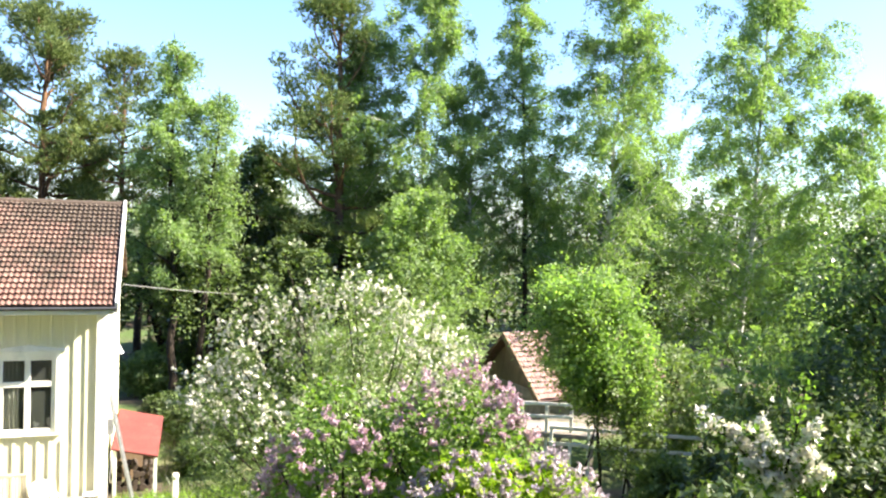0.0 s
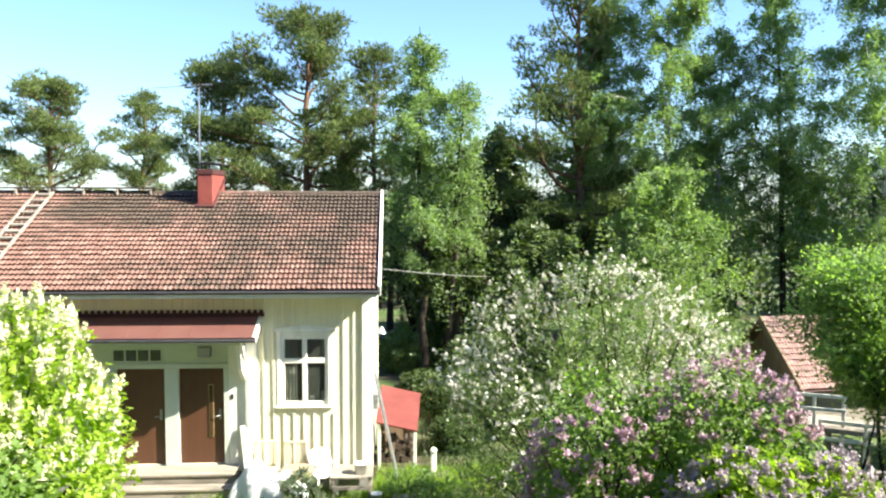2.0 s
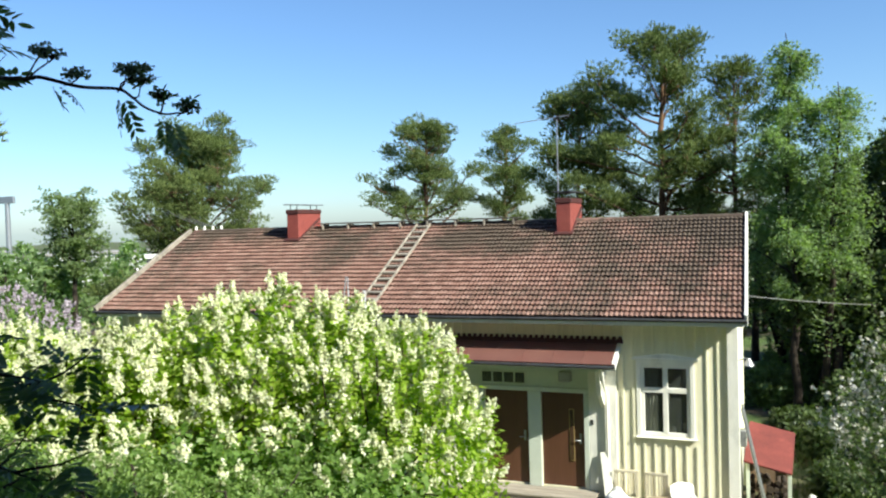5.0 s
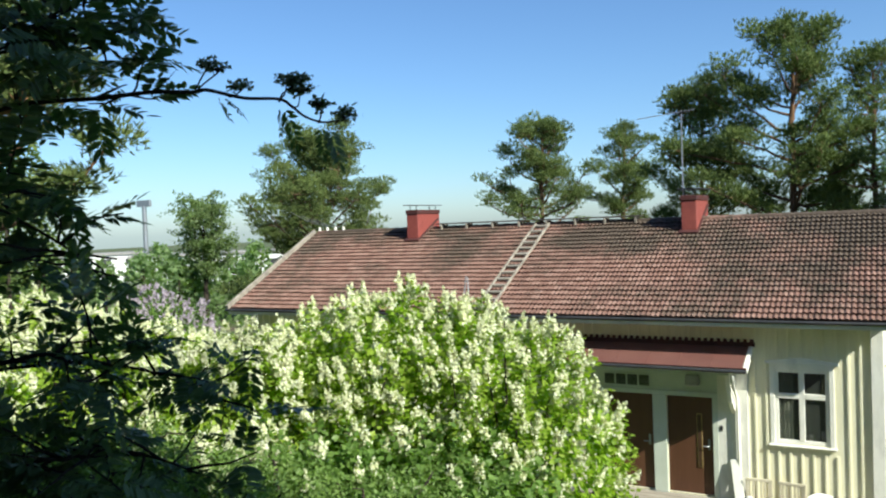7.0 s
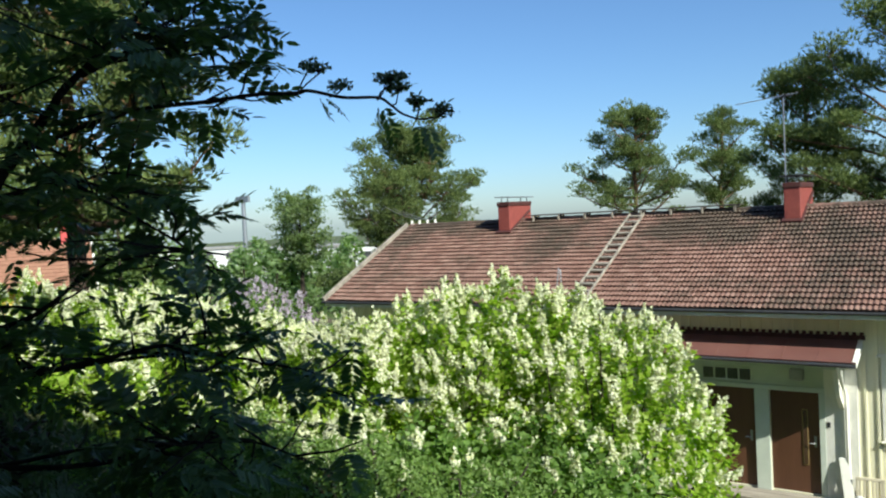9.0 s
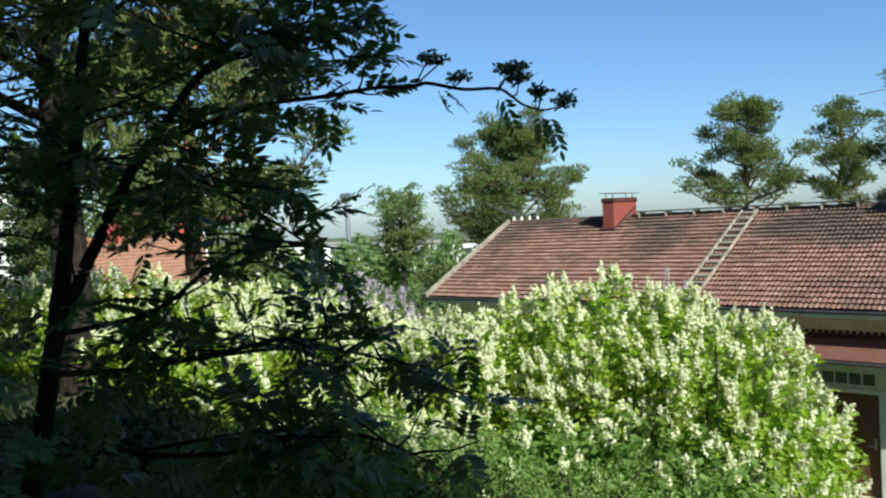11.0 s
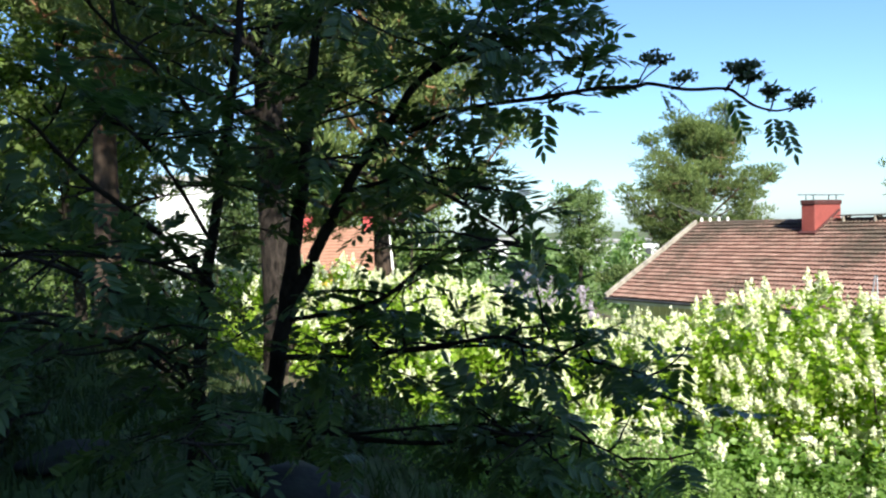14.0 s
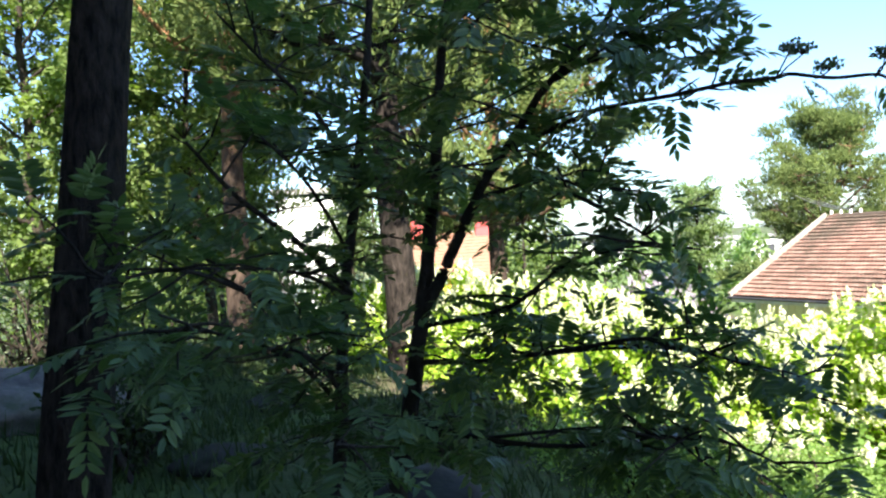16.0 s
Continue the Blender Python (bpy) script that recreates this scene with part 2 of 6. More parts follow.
L_ROWAN = leafy("rowan_leaves", (0.068, 0.118, 0.053), (0.1, 0.162, 0.07), (0.15, 0.22, 0.097), 0.36, 0.36)
# Leaf greens darkened; shade on the rise is put into this colour.
L_SHADE = leafy("shade_darkened_undergrowth", (0.03, 0.048, 0.02), (0.045, 0.07, 0.027), (0.07, 0.10, 0.038), 0.35)
L_SPIREA = leafy("shrub_leaves", (0.15, 0.24, 0.065), (0.20, 0.31, 0.08), (0.27, 0.38, 0.11), 0.4)
L_GRASS = leafy("grass_blades", (0.15, 0.25, 0.04), (0.21, 0.33, 0.055), (0.30, 0.40, 0.09), 0.45)
F_WHITE = leafy("white_florets", (0.76, 0.80, 0.48), (0.84, 0.87, 0.62), (0.88, 0.90, 0.74), 0.3, 0.6, (0.6, 0.6, 0.45), 0.2)
F_APPLE = leafy("apple_blossom", (0.76, 0.75, 0.72), (0.83, 0.82, 0.79), (0.87, 0.85, 0.83), 0.3, 0.6, (0.6, 0.58, 0.55), 0.2)
F_PURPLE = leafy("purple_florets", (0.46, 0.29, 0.40), (0.60, 0.42, 0.54), (0.76, 0.61, 0.70), 0.3, 0.6, (0.6, 0.55, 0.6), 0.2)
F_PALELILAC = leafy("pale_lilac_florets", (0.44, 0.37, 0.46), (0.54, 0.47, 0.55), (0.62, 0.56, 0.62), 0.3, 0.6, (0.6, 0.55, 0.6), 0.2)
F_ROWAN = leafy("rowan_buds", (0.08, 0.12, 0.06), (0.13, 0.18, 0.09), (0.24, 0.28, 0.18), 0.3, 0.6, (0.6, 0.6, 0.5), 0.2)

# ---- building tools ----
def mesh_of(name, verts, faces, mat, smooth=False):
    """A mesh from an array of corners and a list of arrays of faces (each array: faces with the same number of corners)."""
    me = bpy.data.meshes.new(name)
    verts = np.asarray(verts, np.float32)
    faces = [np.asarray(f, np.int32) for f in (faces if isinstance(faces, list) else [faces])]
    loops = np.concatenate([f.ravel() for f in faces])
    sizes = np.concatenate([np.full(len(f), f.shape[1], np.int32) for f in faces])
    me.vertices.add(len(verts))
    me.vertices.foreach_set("co", verts.ravel())
    me.loops.add(len(loops))
    me.loops.foreach_set("vertex_index", loops)
    me.polygons.add(len(sizes))
    me.polygons.foreach_set("loop_start", np.concatenate([[0], np.cumsum(sizes)[:-1]]).astype(np.int32))
    me.polygons.foreach_set("loop_total", sizes)
    me.polygons.foreach_set("use_smooth", np.full(len(sizes), smooth))
    me.materials.append(mat)
    me.update(calc_edges=True)
    return me


def empty(name, at=(0, 0, 0), turn=0.0):
    ob = new(name)
    ob.matrix_basis = pose(*at, 0, 0, turn)
    ob.empty_display_size = 0.2
    return ob


def part_np(name, verts, faces, mat, parent=None, label="", smooth=False, at=None):
    ob = new(name, mesh_of(name, verts, faces, mat, smooth))
    ob.parent = parent
    if at is not None:
        ob.matrix_basis = at if isinstance(at, Matrix) else Matrix.Translation(at)
    return tagged(ob, label)


def part(name, bm, mat, parent=None, label="", smooth=False):
    me = bpy.data.meshes.new(name)
    bm.normal_update()
    bm.to_mesh(me)
    bm.free()
    me.materials.append(mat)
    if smooth:
        me.polygons.foreach_set("use_smooth", np.full(len(me.polygons), True))
    ob = new(name, me)
    ob.parent = parent
    return tagged(ob, label)


def add_box(bm, lo, hi, bevel=0.0, m=None):
    """A box between two corners, its edges rounded off."""
    res = bmesh.ops.create_cube(bm, size=1.0)
    vs = res["verts"]
    c = [(a + b) / 2 for a, b in zip(lo, hi)]
    for v in vs:
        v.co = Vector((c[i] + v.co[i] * (hi[i] - lo[i]) for i in range(3)))
    if bevel:
        es = list({e for v in vs for e in v.link_edges})
        out = bmesh.ops.bevel(bm, geom=es, offset=bevel, segments=1, affect="EDGES", profile=0.5)
        vs = list({v for f in out["faces"] for v in f.verts} | {v for v in vs if v.is_valid})
    if m is not None:
        bmesh.ops.transform(bm, matrix=m, verts=[v for v in vs if v.is_valid])
    return bm


def box(lo, hi, bevel=0.01, m=None):
    return add_box(bmesh.new(), lo, hi, bevel, m)


def tube(points, radii, sides=8):
    """Corners and faces of a tapered tube along points."""
    pts = np.asarray(points, float)
    n = len(pts)
    d = np.gradient(pts, axis=0)
    d /= np.linalg.norm(d, axis=1)[:, None] + 1e-9
    ref = np.where(np.abs(d[:, 2:3]) > 0.9, [[1.0, 0, 0]], [[0, 0, 1.0]])
    u = np.cross(d, ref)
    u /= np.linalg.norm(u, axis=1)[:, None] + 1e-9
    w = np.cross(d, u)
    a = np.arange(sides) * 2 * np.pi / sides
    ring = np.cos(a)[None, :, None] * u[:, None] + np.sin(a)[None, :, None] * w[:, None]
    v = (pts[:, None] + ring * np.asarray(radii, float)[:, None, None]).reshape(-1, 3)
    i, j = np.meshgrid(np.arange(n - 1), np.arange(sides), indexing="ij")
    k = (j + 1) % sides
    f = np.stack([i * sides + j, i * sides + k, (i + 1) * sides + k, (i + 1) * sides + j], -1).reshape(-1, 4)
    return v, f


def join(pieces):
    """Many (corners, faces) into one."""
    vs, fs, o = [], [], 0
    for v, f in pieces:
        vs.append(v)
        fs.append(f + o)
        o += len(v)
    return np.concatenate(vs), np.concatenate(fs)


LEAF = (np.array([(0, 0, 0), (0.4, 0.5, 0.1), (1, 0, 0), (0.4, -0.5, 0.1)]), np.array([(0, 2, 1), (0, 3, 2)]))
HEART = (np.array([(0, 0, 0), (0.12, 0.42, 0.10), (0.5, 0.42, 0.10), (1, 0, -0.08), (0.5, -0.42, 0.10), (0.12, -0.42, 0.10)]),
         np.array([(0, 3, 2), (0, 2, 1), (0, 4, 3), (0, 5, 4)]))
NEEDLE = (np.array([(0, 0.5, 0), (0, -0.5, 0), (1, 0, 0)]), np.array([(0, 1, 2)]))
PETAL = (np.array([(-0.6, -0.45, 0.12), (0.6, -0.45, -0.12), (0.0, 0.75, 0.12)]), np.array([(0, 1, 2)]))


def unit(v):
    return v / (np.linalg.norm(v, axis=-1, keepdims=True) + 1e-9)


def cards(at, along, facing, length, width, shape=LEAF):
    """One small leaf of the given shape at each place: along its axis, facing roughly as given."""
    u = unit(along)
    w = unit(np.cross(facing, u))
    n = np.cross(u, w)
    tv, tf = shape
    length, width = np.broadcast_to(length, len(at)), np.broadcast_to(width, len(at))
    v = (at[:, None] + tv[None, :, 0:1] * u[:, None] * length[:, None, None] + tv[None, :, 1:2] * w[:, None] * width[:, None, None]
         + tv[None, :, 2:3] * n[:, None] * width[:, None, None])
    f = tf[None] + (np.arange(len(at)) * len(tv))[:, None, None]
    return v.reshape(-1, 3), f.reshape(-1, tf.shape[1])


def foliage(rng, at, size, droop=0.2, up=0.6, shape=LEAF, slim=0.6, out=None):
    """Leaves at the given places, turned at random, mostly facing up and hanging a little."""
    n = len(at)
    d = rng.normal(size=(n, 3))
    d[:, 2] = d[:, 2] * 0.6 - droop
    if out is not None:
        d += out
    fac = rng.normal(size=(n, 3)) * 0.7
    fac[:, 2] += up
    s = size * rng.uniform(0.7, 1.3, n)
    return cards(at, d, fac, s, s * slim, shape)


def bend(rng, start, direction, length, n=6, lift=0.0, wobble=0.1):
    """A crooked line from start, that lifts (or droops) towards its end."""
    d = np.array(direction, float)
    d /= np.linalg.norm(d)
    pts = [np.array(start, float)]
    for i in range(n):
        d = d + rng.normal(size=3) * wobble + np.array([0, 0, lift / n])
        d /= np.linalg.norm(d)
        pts.append(pts[-1] + d * length / n)
    return np.array(pts)


def sample(line, f):
    """Places at fractions f along a line."""
    f = np.clip(np.asarray(f), 0, 1) * (len(line) - 1)
    i = np.minimum(f.astype(int), len(line) - 2)
    return line[i] + (line[i + 1] - line[i]) * (f - i)[:, None]


def height(x, y):
    """The lie of the land: a slope from the rise where one stands down to the level garden of the house."""
    x, y = np.asarray(x, float), np.asarray(y, float)
    edge = 1.5 + 3.0 * np.clip((-x - 5) / 8, 0, 1)
    s = np.clip((y - edge) / (11.5 + 2.0 * np.clip((-x - 5) / 10, 0, 1)), 0, 1)
    s = s * s * (3 - 2 * s)
    far = np.clip((np.hypot(x, y) - 16) / 30, 0, 1)
    z = 4.55 * (1 - s) * (1 - 0.8 * far * far * (3 - 2 * far))
    z = z + 0.12 * np.sin(x * 0.9 + 1.3) * np.sin(y * 0.8) * (1 - s) + 0.05 * np.sin(x * 2.3) * np.sin(y * 1.9 + 0.4)
    z = z + 0.05
    right = np.clip((x - 6) / 10, 0, 1)
    return z - 0.6 * right * s


def hz(x, y):
    return float(height(x, y))

# ---- plants ----
def tree_thing(name, x, y, label, category="tree", group="", z=None):
    ob = empty(name, (x, y, hz(x, y) - 0.05 if z is None else z))
    return tagged(ob, label, category, group)


ROUND = ((0, 0.55), (0.25, 1.0), (0.6, 0.85), (0.85, 0.55), (1, 0.3))
BROAD = ((0, 1.0), (0.25, 0.95), (0.5, 0.62), (0.75, 0.55), (1, 0.3))
CONE = ((0, 0.9), (0.25, 1.0), (0.6, 0.75), (1, 0.35))


def pine(x, y, top, radius, lo, label, seed, limbs=40, lean=(0.0, 0.0), width=0.16, needle=0.17, form=ROUND, tufts=56, blade=0.034, k=5, bare=0, pad=1.0, stem=None, lop=(0.0, 0.0), wob=0.06):
    """A Scots pine: bare reddish stem and a crown of flat, ragged pads of needles. top: height of the tip; lo: where the crown begins."""
    rng = np.random.default_rng(seed)
    ob = tree_thing("pine_tree", x, y, label, "pine tree", "pines")
    base = hz(x, y) - 0.05
    h = top - base
    n = 12
    f = np.linspace(0, 1, n + 1)
    line = np.stack([lean[0] * f ** 1.5 + np.cumsum(rng.normal(0, wob, n + 1)), lean[1] * f + np.cumsum(rng.normal(0, wob, n + 1)), f * h * 0.97], 1)
    line[:, :2] -= line[0, :2]
    wood = [tube(line, width * (1.05 - 0.85 * f), 9)]
    clumps, rad = [], []
    lo_f = (lo - base) / h
    side_a = math.atan2(lop[1], lop[0])
    side_k = math.hypot(*lop)
    for i in range(limbs):
        q = (i + rng.uniform(0, 1)) / limbs
        g = lo_f + (0.97 - lo_f) * q
        a = i * 2.4 + rng.uniform(-0.7, 0.7)
        reach = radius * np.interp(q, [p for p, _ in form], [r for _, r in form]) * rng.uniform(0.6, 1.12) * (1 + side_k * math.cos(a - side_a))
        start = sample(line, [g])[0]
        limb = bend(rng, start, (math.cos(a), math.sin(a), -0.12 + 0.75 * q + rng.normal() * 0.1), reach, 6, 0.75, 0.16)
        wood.append(tube(limb, width * 0.36 * (1.1 - 0.5 * q) * np.linspace(1, 0.2, 7), 5))
        size = rng.uniform(0.8, 1.2) * pad
        across = np.array([-math.sin(a), math.cos(a), 0.0])
        for j in range(2 + int(reach * 2.6)):
            u = rng.uniform(0.32, 1.0)
            s = sample(limb, [u])[0]
            e = s + across * rng.normal() * 0.26 * (0.4 + reach * 0.35) + (0, 0, 0.16 + rng.normal() * 0.07)
            wood.append(tube([s, (s + e) / 2 + (0, 0, -0.04), e], [0.025, 0.016, 0.006], 3))
            clumps.append(e)
            rad.append(rng.uniform(0.24, 0.5) * size)
        clumps.append(limb[-1] + (0, 0, 0.1))
        rad.append(0.42 * size)
    for j in range(bare):
        a = rng.uniform(0, 6.28)
        s = sample(line, [rng.uniform(0.35, max(0.4, lo_f))])[0]
        wood.append(tube(bend(rng, s, (math.cos(a), math.sin(a), -0.1), rng.uniform(0.4, 1.3), 5, -0.3, 0.2), np.linspace(0.025, 0.006, 6), 4))
    for j in range(6):
        clumps.append(line[-1] + rng.normal(size=3) * (0.28, 0.28, 0.2))
        rad.append(0.34)
    clumps, rad = np.array(clumps), np.array(rad)
    count = np.maximum(10, (tufts * (rad / 0.4) ** 2).astype(int))
    c = np.repeat(clumps, count, 0)
    r = np.repeat(rad, count)
    way = unit(rng.normal(size=(len(c), 3)) + (0, 0, 0.35))
    lump = 1 + 0.22 * np.sin(way @ (4.1, 3.3, 2.0) + c[:, 0] * 9) + 0.15 * np.sin(way @ (-5.0, 6.2, 1.0) + c[:, 1] * 7)
    off = way * (rng.uniform(0.1, 1, len(c)) ** 0.3 * r * lump)[:, None] * (1.3, 1.3, 0.72)
    off[:, 2] = np.where(off[:, 2] < 0, off[:, 2] * 0.25, off[:, 2])
    at = np.repeat(c + off, k, 0)
    out = np.repeat(way, k, 0)
    d = rng.normal(size=(len(at), 3)) * 0.42 + out * 0.75 + np.array([0, 0, 0.55])
    v, fc = cards(at, d, rng.normal(size=(len(at), 3)) * 0.22 + out * (1, 1, 0.8) + (0, 0, 0.25), needle * rng.uniform(0.6, 1.2, len(at)), blade, NEEDLE)
    part_np("trunk", *join(wood), stem or B_PINE, ob, "" if stem else "reddish pine trunk", True)
    part_np("crown", v, fc, L_PINE, ob, "dark green needle crown")
    return ob


def birch(x, y, top, radius, lo, label, seed, leaves=36000, lean=(0, 0), leaf=0.098, mat=None, stem=None, width=0.13, weep=0.9, name="birch_tree", form=None, rise=0.8, limbs=46, hang=1.5, base_z=None, slim=0.75, spread=0.085, forks=0):
    """A broadleaf with a slim stem, rising limbs and hanging twigs full of small leaves."""
    rng = np.random.default_rng(seed)
    ob = tree_thing(name, x, y, label, name.replace("_", " "), name.replace("_", " ") + "s", base_z)
    base = hz(x, y) - 0.05 if base_z is None else base_z
    form = form or ((0, 0.6), (0.2, 1.0), (0.5, 0.85), (0.8, 0.5), (1, 0.22))
    h = top - base
    n = 12
    f = np.linspace(0, 1, n + 1)
    line = np.stack([lean[0] * f ** 1.4 + np.cumsum(rng.normal(0, 0.07, n + 1)), lean[1] * f + np.cumsum(rng.normal(0, 0.07, n + 1)), f * h], 1)
    line[:, :2] -= line[0, :2]
    wood = [tube(line, width * (1.03 - 0.95 * f), 8)]
    lo_f = (lo - base) / h
    pts, w = [], []
    for i in range(limbs):
        q = (i + rng.uniform(0, 1)) / limbs
        g = lo_f + (0.97 - lo_f) * q
        reach = radius * np.interp(q, [p for p, _ in form], [r for _, r in form]) * rng.uniform(0.6, 1.15)
        a = i * 2.4 + rng.uniform(-0.6, 0.6)
        limb = bend(rng, sample(line, [g])[0], (math.cos(a), math.sin(a), rise), reach * 1.1, 6, -0.25, 0.14)
        wood.append(tube(limb, width * 0.28 * (1.1 - 0.6 * q) * np.linspace(1, 0.2, 7), 5))
        dense = rng.uniform(0.75, 1.25)
        for t in range(8 + int(reach * 4)):
            s = sample(limb, [rng.uniform(0.2, 1.0)])[0]
            twig = bend(rng, s, (rng.normal() * 0.7 + math.cos(a) * 0.5, rng.normal() * 0.7 + math.sin(a) * 0.5, 0.15 * rng.normal()), rng.uniform(0.4, 1.0) * (0.5 + 0.22 * reach) * hang, 4, -weep * 1.5, 0.2)
            if t % 5 == 0:
                wood.append(tube(twig, 0.008 * np.linspace(1, 0.4, 5), 3))
            pts.append(twig)
            w.append(rng.uniform(0.4, 1.6) * dense)
    twig_lines = np.array(pts)
    pick = rng.choice(len(twig_lines), leaves, p=np.array(w) / sum(w))
    fr = rng.uniform(0.05, 1, leaves) * 4
    i = np.minimum(fr.astype(int), 3)
    at = twig_lines[pick, i] + (twig_lines[pick, i + 1] - twig_lines[pick, i]) * (fr - i)[:, None] + rng.normal(size=(leaves, 3)) * spread
    part_np("trunk", *join(wood), stem or B_BIRCH, ob, "", True)
    part_np("crown", *foliage(rng, at, leaf, 0.4, 0.5, NEEDLE, slim), mat or L_BIRCH, ob)
    return ob


def panicles(rng, at, axis, size, floret, n, fat=0.27):
    """Cones of small florets along the given axes."""
    s = size * rng.uniform(0.6, 1.25, len(at))
    c = np.repeat(at, n, 0)
    ax, ss = np.repeat(unit(axis), n, 0), np.repeat(s, n)
    t = rng.uniform(0, 1, len(c)) ** 1.15
    side = unit(np.cross(ax, rng.normal(size=c.shape)))
    p = c + ax * (t * ss)[:, None] + side * (ss * fat * (1.06 - t) * np.sqrt(rng.uniform(0.2, 1, len(c))))[:, None]
    fl = floret * rng.uniform(0.75, 1.25, len(c))
    return cards(p, rng.normal(size=c.shape), side + ax * 0.4 + rng.normal(size=c.shape) * 0.3, fl, fl, PETAL)


def shell(rng, n, rx, ry, up, down, lobes, rough=1.0):
    """Places on a lumpy dome, with the way outwards."""
    d = unit(rng.normal(size=(n, 3)))
    k = unit(rng.normal(size=(lobes, 3)) + (0, 0, 0.3))
    amp = rng.uniform(0.05, 0.3, lobes)
    bump = np.max(amp[None] * np.clip((d @ k.T - 0.72) / 0.28, 0, 1), axis=1)
    s = 0.80 + bump * rough + rng.normal(0, 0.05, n)
    return d * s[:, None] * np.stack([np.full(n, rx), np.full(n, ry), np.where(d[:, 2] > 0, up, down)], 1), d


def bush(name, x, y, rx, ry, top, label, category, leaf_mat, seed, twigs=420, per_twig=24, leaf=0.075, shape=HEART, slim=0.95, stems=30, lobes=26, flowers=0.0, flower_mat=None,
         flower_size=0.15, floret=0.03, per=30, stem_mat=None, twig_len=0.5, high=-0.2, fill=1500, lift=0.6, shoots=0, z=None, pair=2, flower_name="blossom", flower_label="", mid_f=0.5, bare_shoots=0, cluster=0.0, fat=0.27, rough=1.0, along=0.0, patch=1.0, tall=1.0, upright=0.0):
    """A shrub of leafy twigs: stems from the ground, twigs standing out of a lumpy crown, with flower heads at the tips of a share of them."""
    rng = np.random.default_rng(seed)
    z = hz(x, y) - 0.05 if z is None else z
    ob = tagged(empty(name, (x, y, z)), label, category, name.replace("_", " ") + "s")
    h = top - z
    mid = h * mid_f
    up = (h - mid) * 0.94
    tip, out = shell(rng, twigs, rx, ry, up, mid, lobes, rough)
    tip[:, 2] += mid
    keep = tip[:, 2] > 0.1
    tip, out = tip[keep], out[keep]
    axis = unit(out * 0.6 + np.array([0, 0, lift]) + rng.normal(size=tip.shape) * 0.25)
    if shoots:
        pick = rng.choice(np.where(out[:, 2] > 0.55)[0], shoots)
        extra = tip[pick] + axis[pick] * rng.uniform(0.05, 0.3, shoots)[:, None] * twig_len * 1.2 * tall
        tip, out, axis = np.concatenate([tip, extra]), np.concatenate([out, out[pick]]), np.concatenate([axis, unit(axis[pick] * 0.5 + (0, 0, 1))])
    n = len(tip)
    t = rng.uniform(0, 1, (n, per_twig))
    ln = twig_len * rng.uniform(0.6, 1.2, n)
    side = unit(np.cross(axis[:, None], rng.normal(size=(n, per_twig, 3))))
    at = tip[:, None] - axis[:, None] * (t * ln[:, None])[..., None] + side * (0.03 + 0.07 * t)[..., None] * rng.uniform(0.4, 1.5, (n, per_twig, 1))
    at = at.reshape(-1, 3)
    grow_d = (side + axis[:, None] * 0.5 + rng.normal(size=side.shape) * 0.3).reshape(-1, 3)
    face = (axis[:, None] + rng.normal(size=side.shape) * 0.45 + (0, 0, 0.4)).reshape(-1, 3)
    inner, io = shell(rng, fill, rx * 0.8, ry * 0.8, up * 0.8, mid * 0.9, lobes)
    inner *= rng.uniform(0.55, 1.0, (fill, 1))
    inner[:, 2] += mid
    ok = inner[:, 2] > 0.05
    at, grow_d, face = np.concatenate([at, inner[ok]]), np.concatenate([grow_d, io[ok] + rng.normal(size=io[ok].shape) * 0.5]), np.concatenate([face, rng.normal(size=io[ok].shape) + (0, 0, 0.8)])
    s = leaf * rng.uniform(0.6, 1.25, len(at))
    part_np("foliage", *cards(at, grow_d, face, s, s * slim, shape), leaf_mat, ob)
    wood = []
    for i in rng.choice(n, min(n, stems), replace=False):
        a = rng.normal(size=3) * (0.2, 0.2, 0)
        f = np.linspace(0, 1, 7)[:, None]
        ln_ = a * (1 - f) + tip[i] * f + np.array([0, 0, 0.3]) * f * (1 - f) + rng.normal(size=(7, 3)) * 0.04
        wood.append(tube(ln_, np.linspace(0.03, 0.006, 7), 5))
    tagged(part_np("stem", *join(wood), stem_mat or B_DARK, ob, "", True), kind="stuff")
    if flowers:
        has = np.where((np.arange(n) < n - shoots * bare_shoots) & (rng.uniform(size=n) < flowers * np.clip((out[:, 2] - high) / 0.5, 0.12, 1)))[0]
        if cluster:
            ph = rng.uniform(0, 6, 4)
            wv = np.sin(tip[has] @ (2.9, 1.7, 2.2) * patch + ph[0]) + np.sin(tip[has] @ (-1.9, 2.6, 3.1) * patch + ph[1])
            has = has[wv > cluster]
        fa = np.repeat(tip[has], pair, 0) - np.repeat(axis[has], pair, 0) * (0.03 + twig_len * along * rng.uniform(0, 1, (len(has) * pair, 1))) + rng.normal(size=(len(has) * pair, 3)) * along * 0.09
        fx = np.repeat(axis[has], pair, 0) + np.array([0, 0, upright]) + rng.normal(size=fa.shape) * (0.3 if pair < 4 else 0.6)
        part_np(flower_name, *panicles(rng, fa, fx, flower_size, floret, per, fat), flower_mat, ob, flower_label)
    return ob


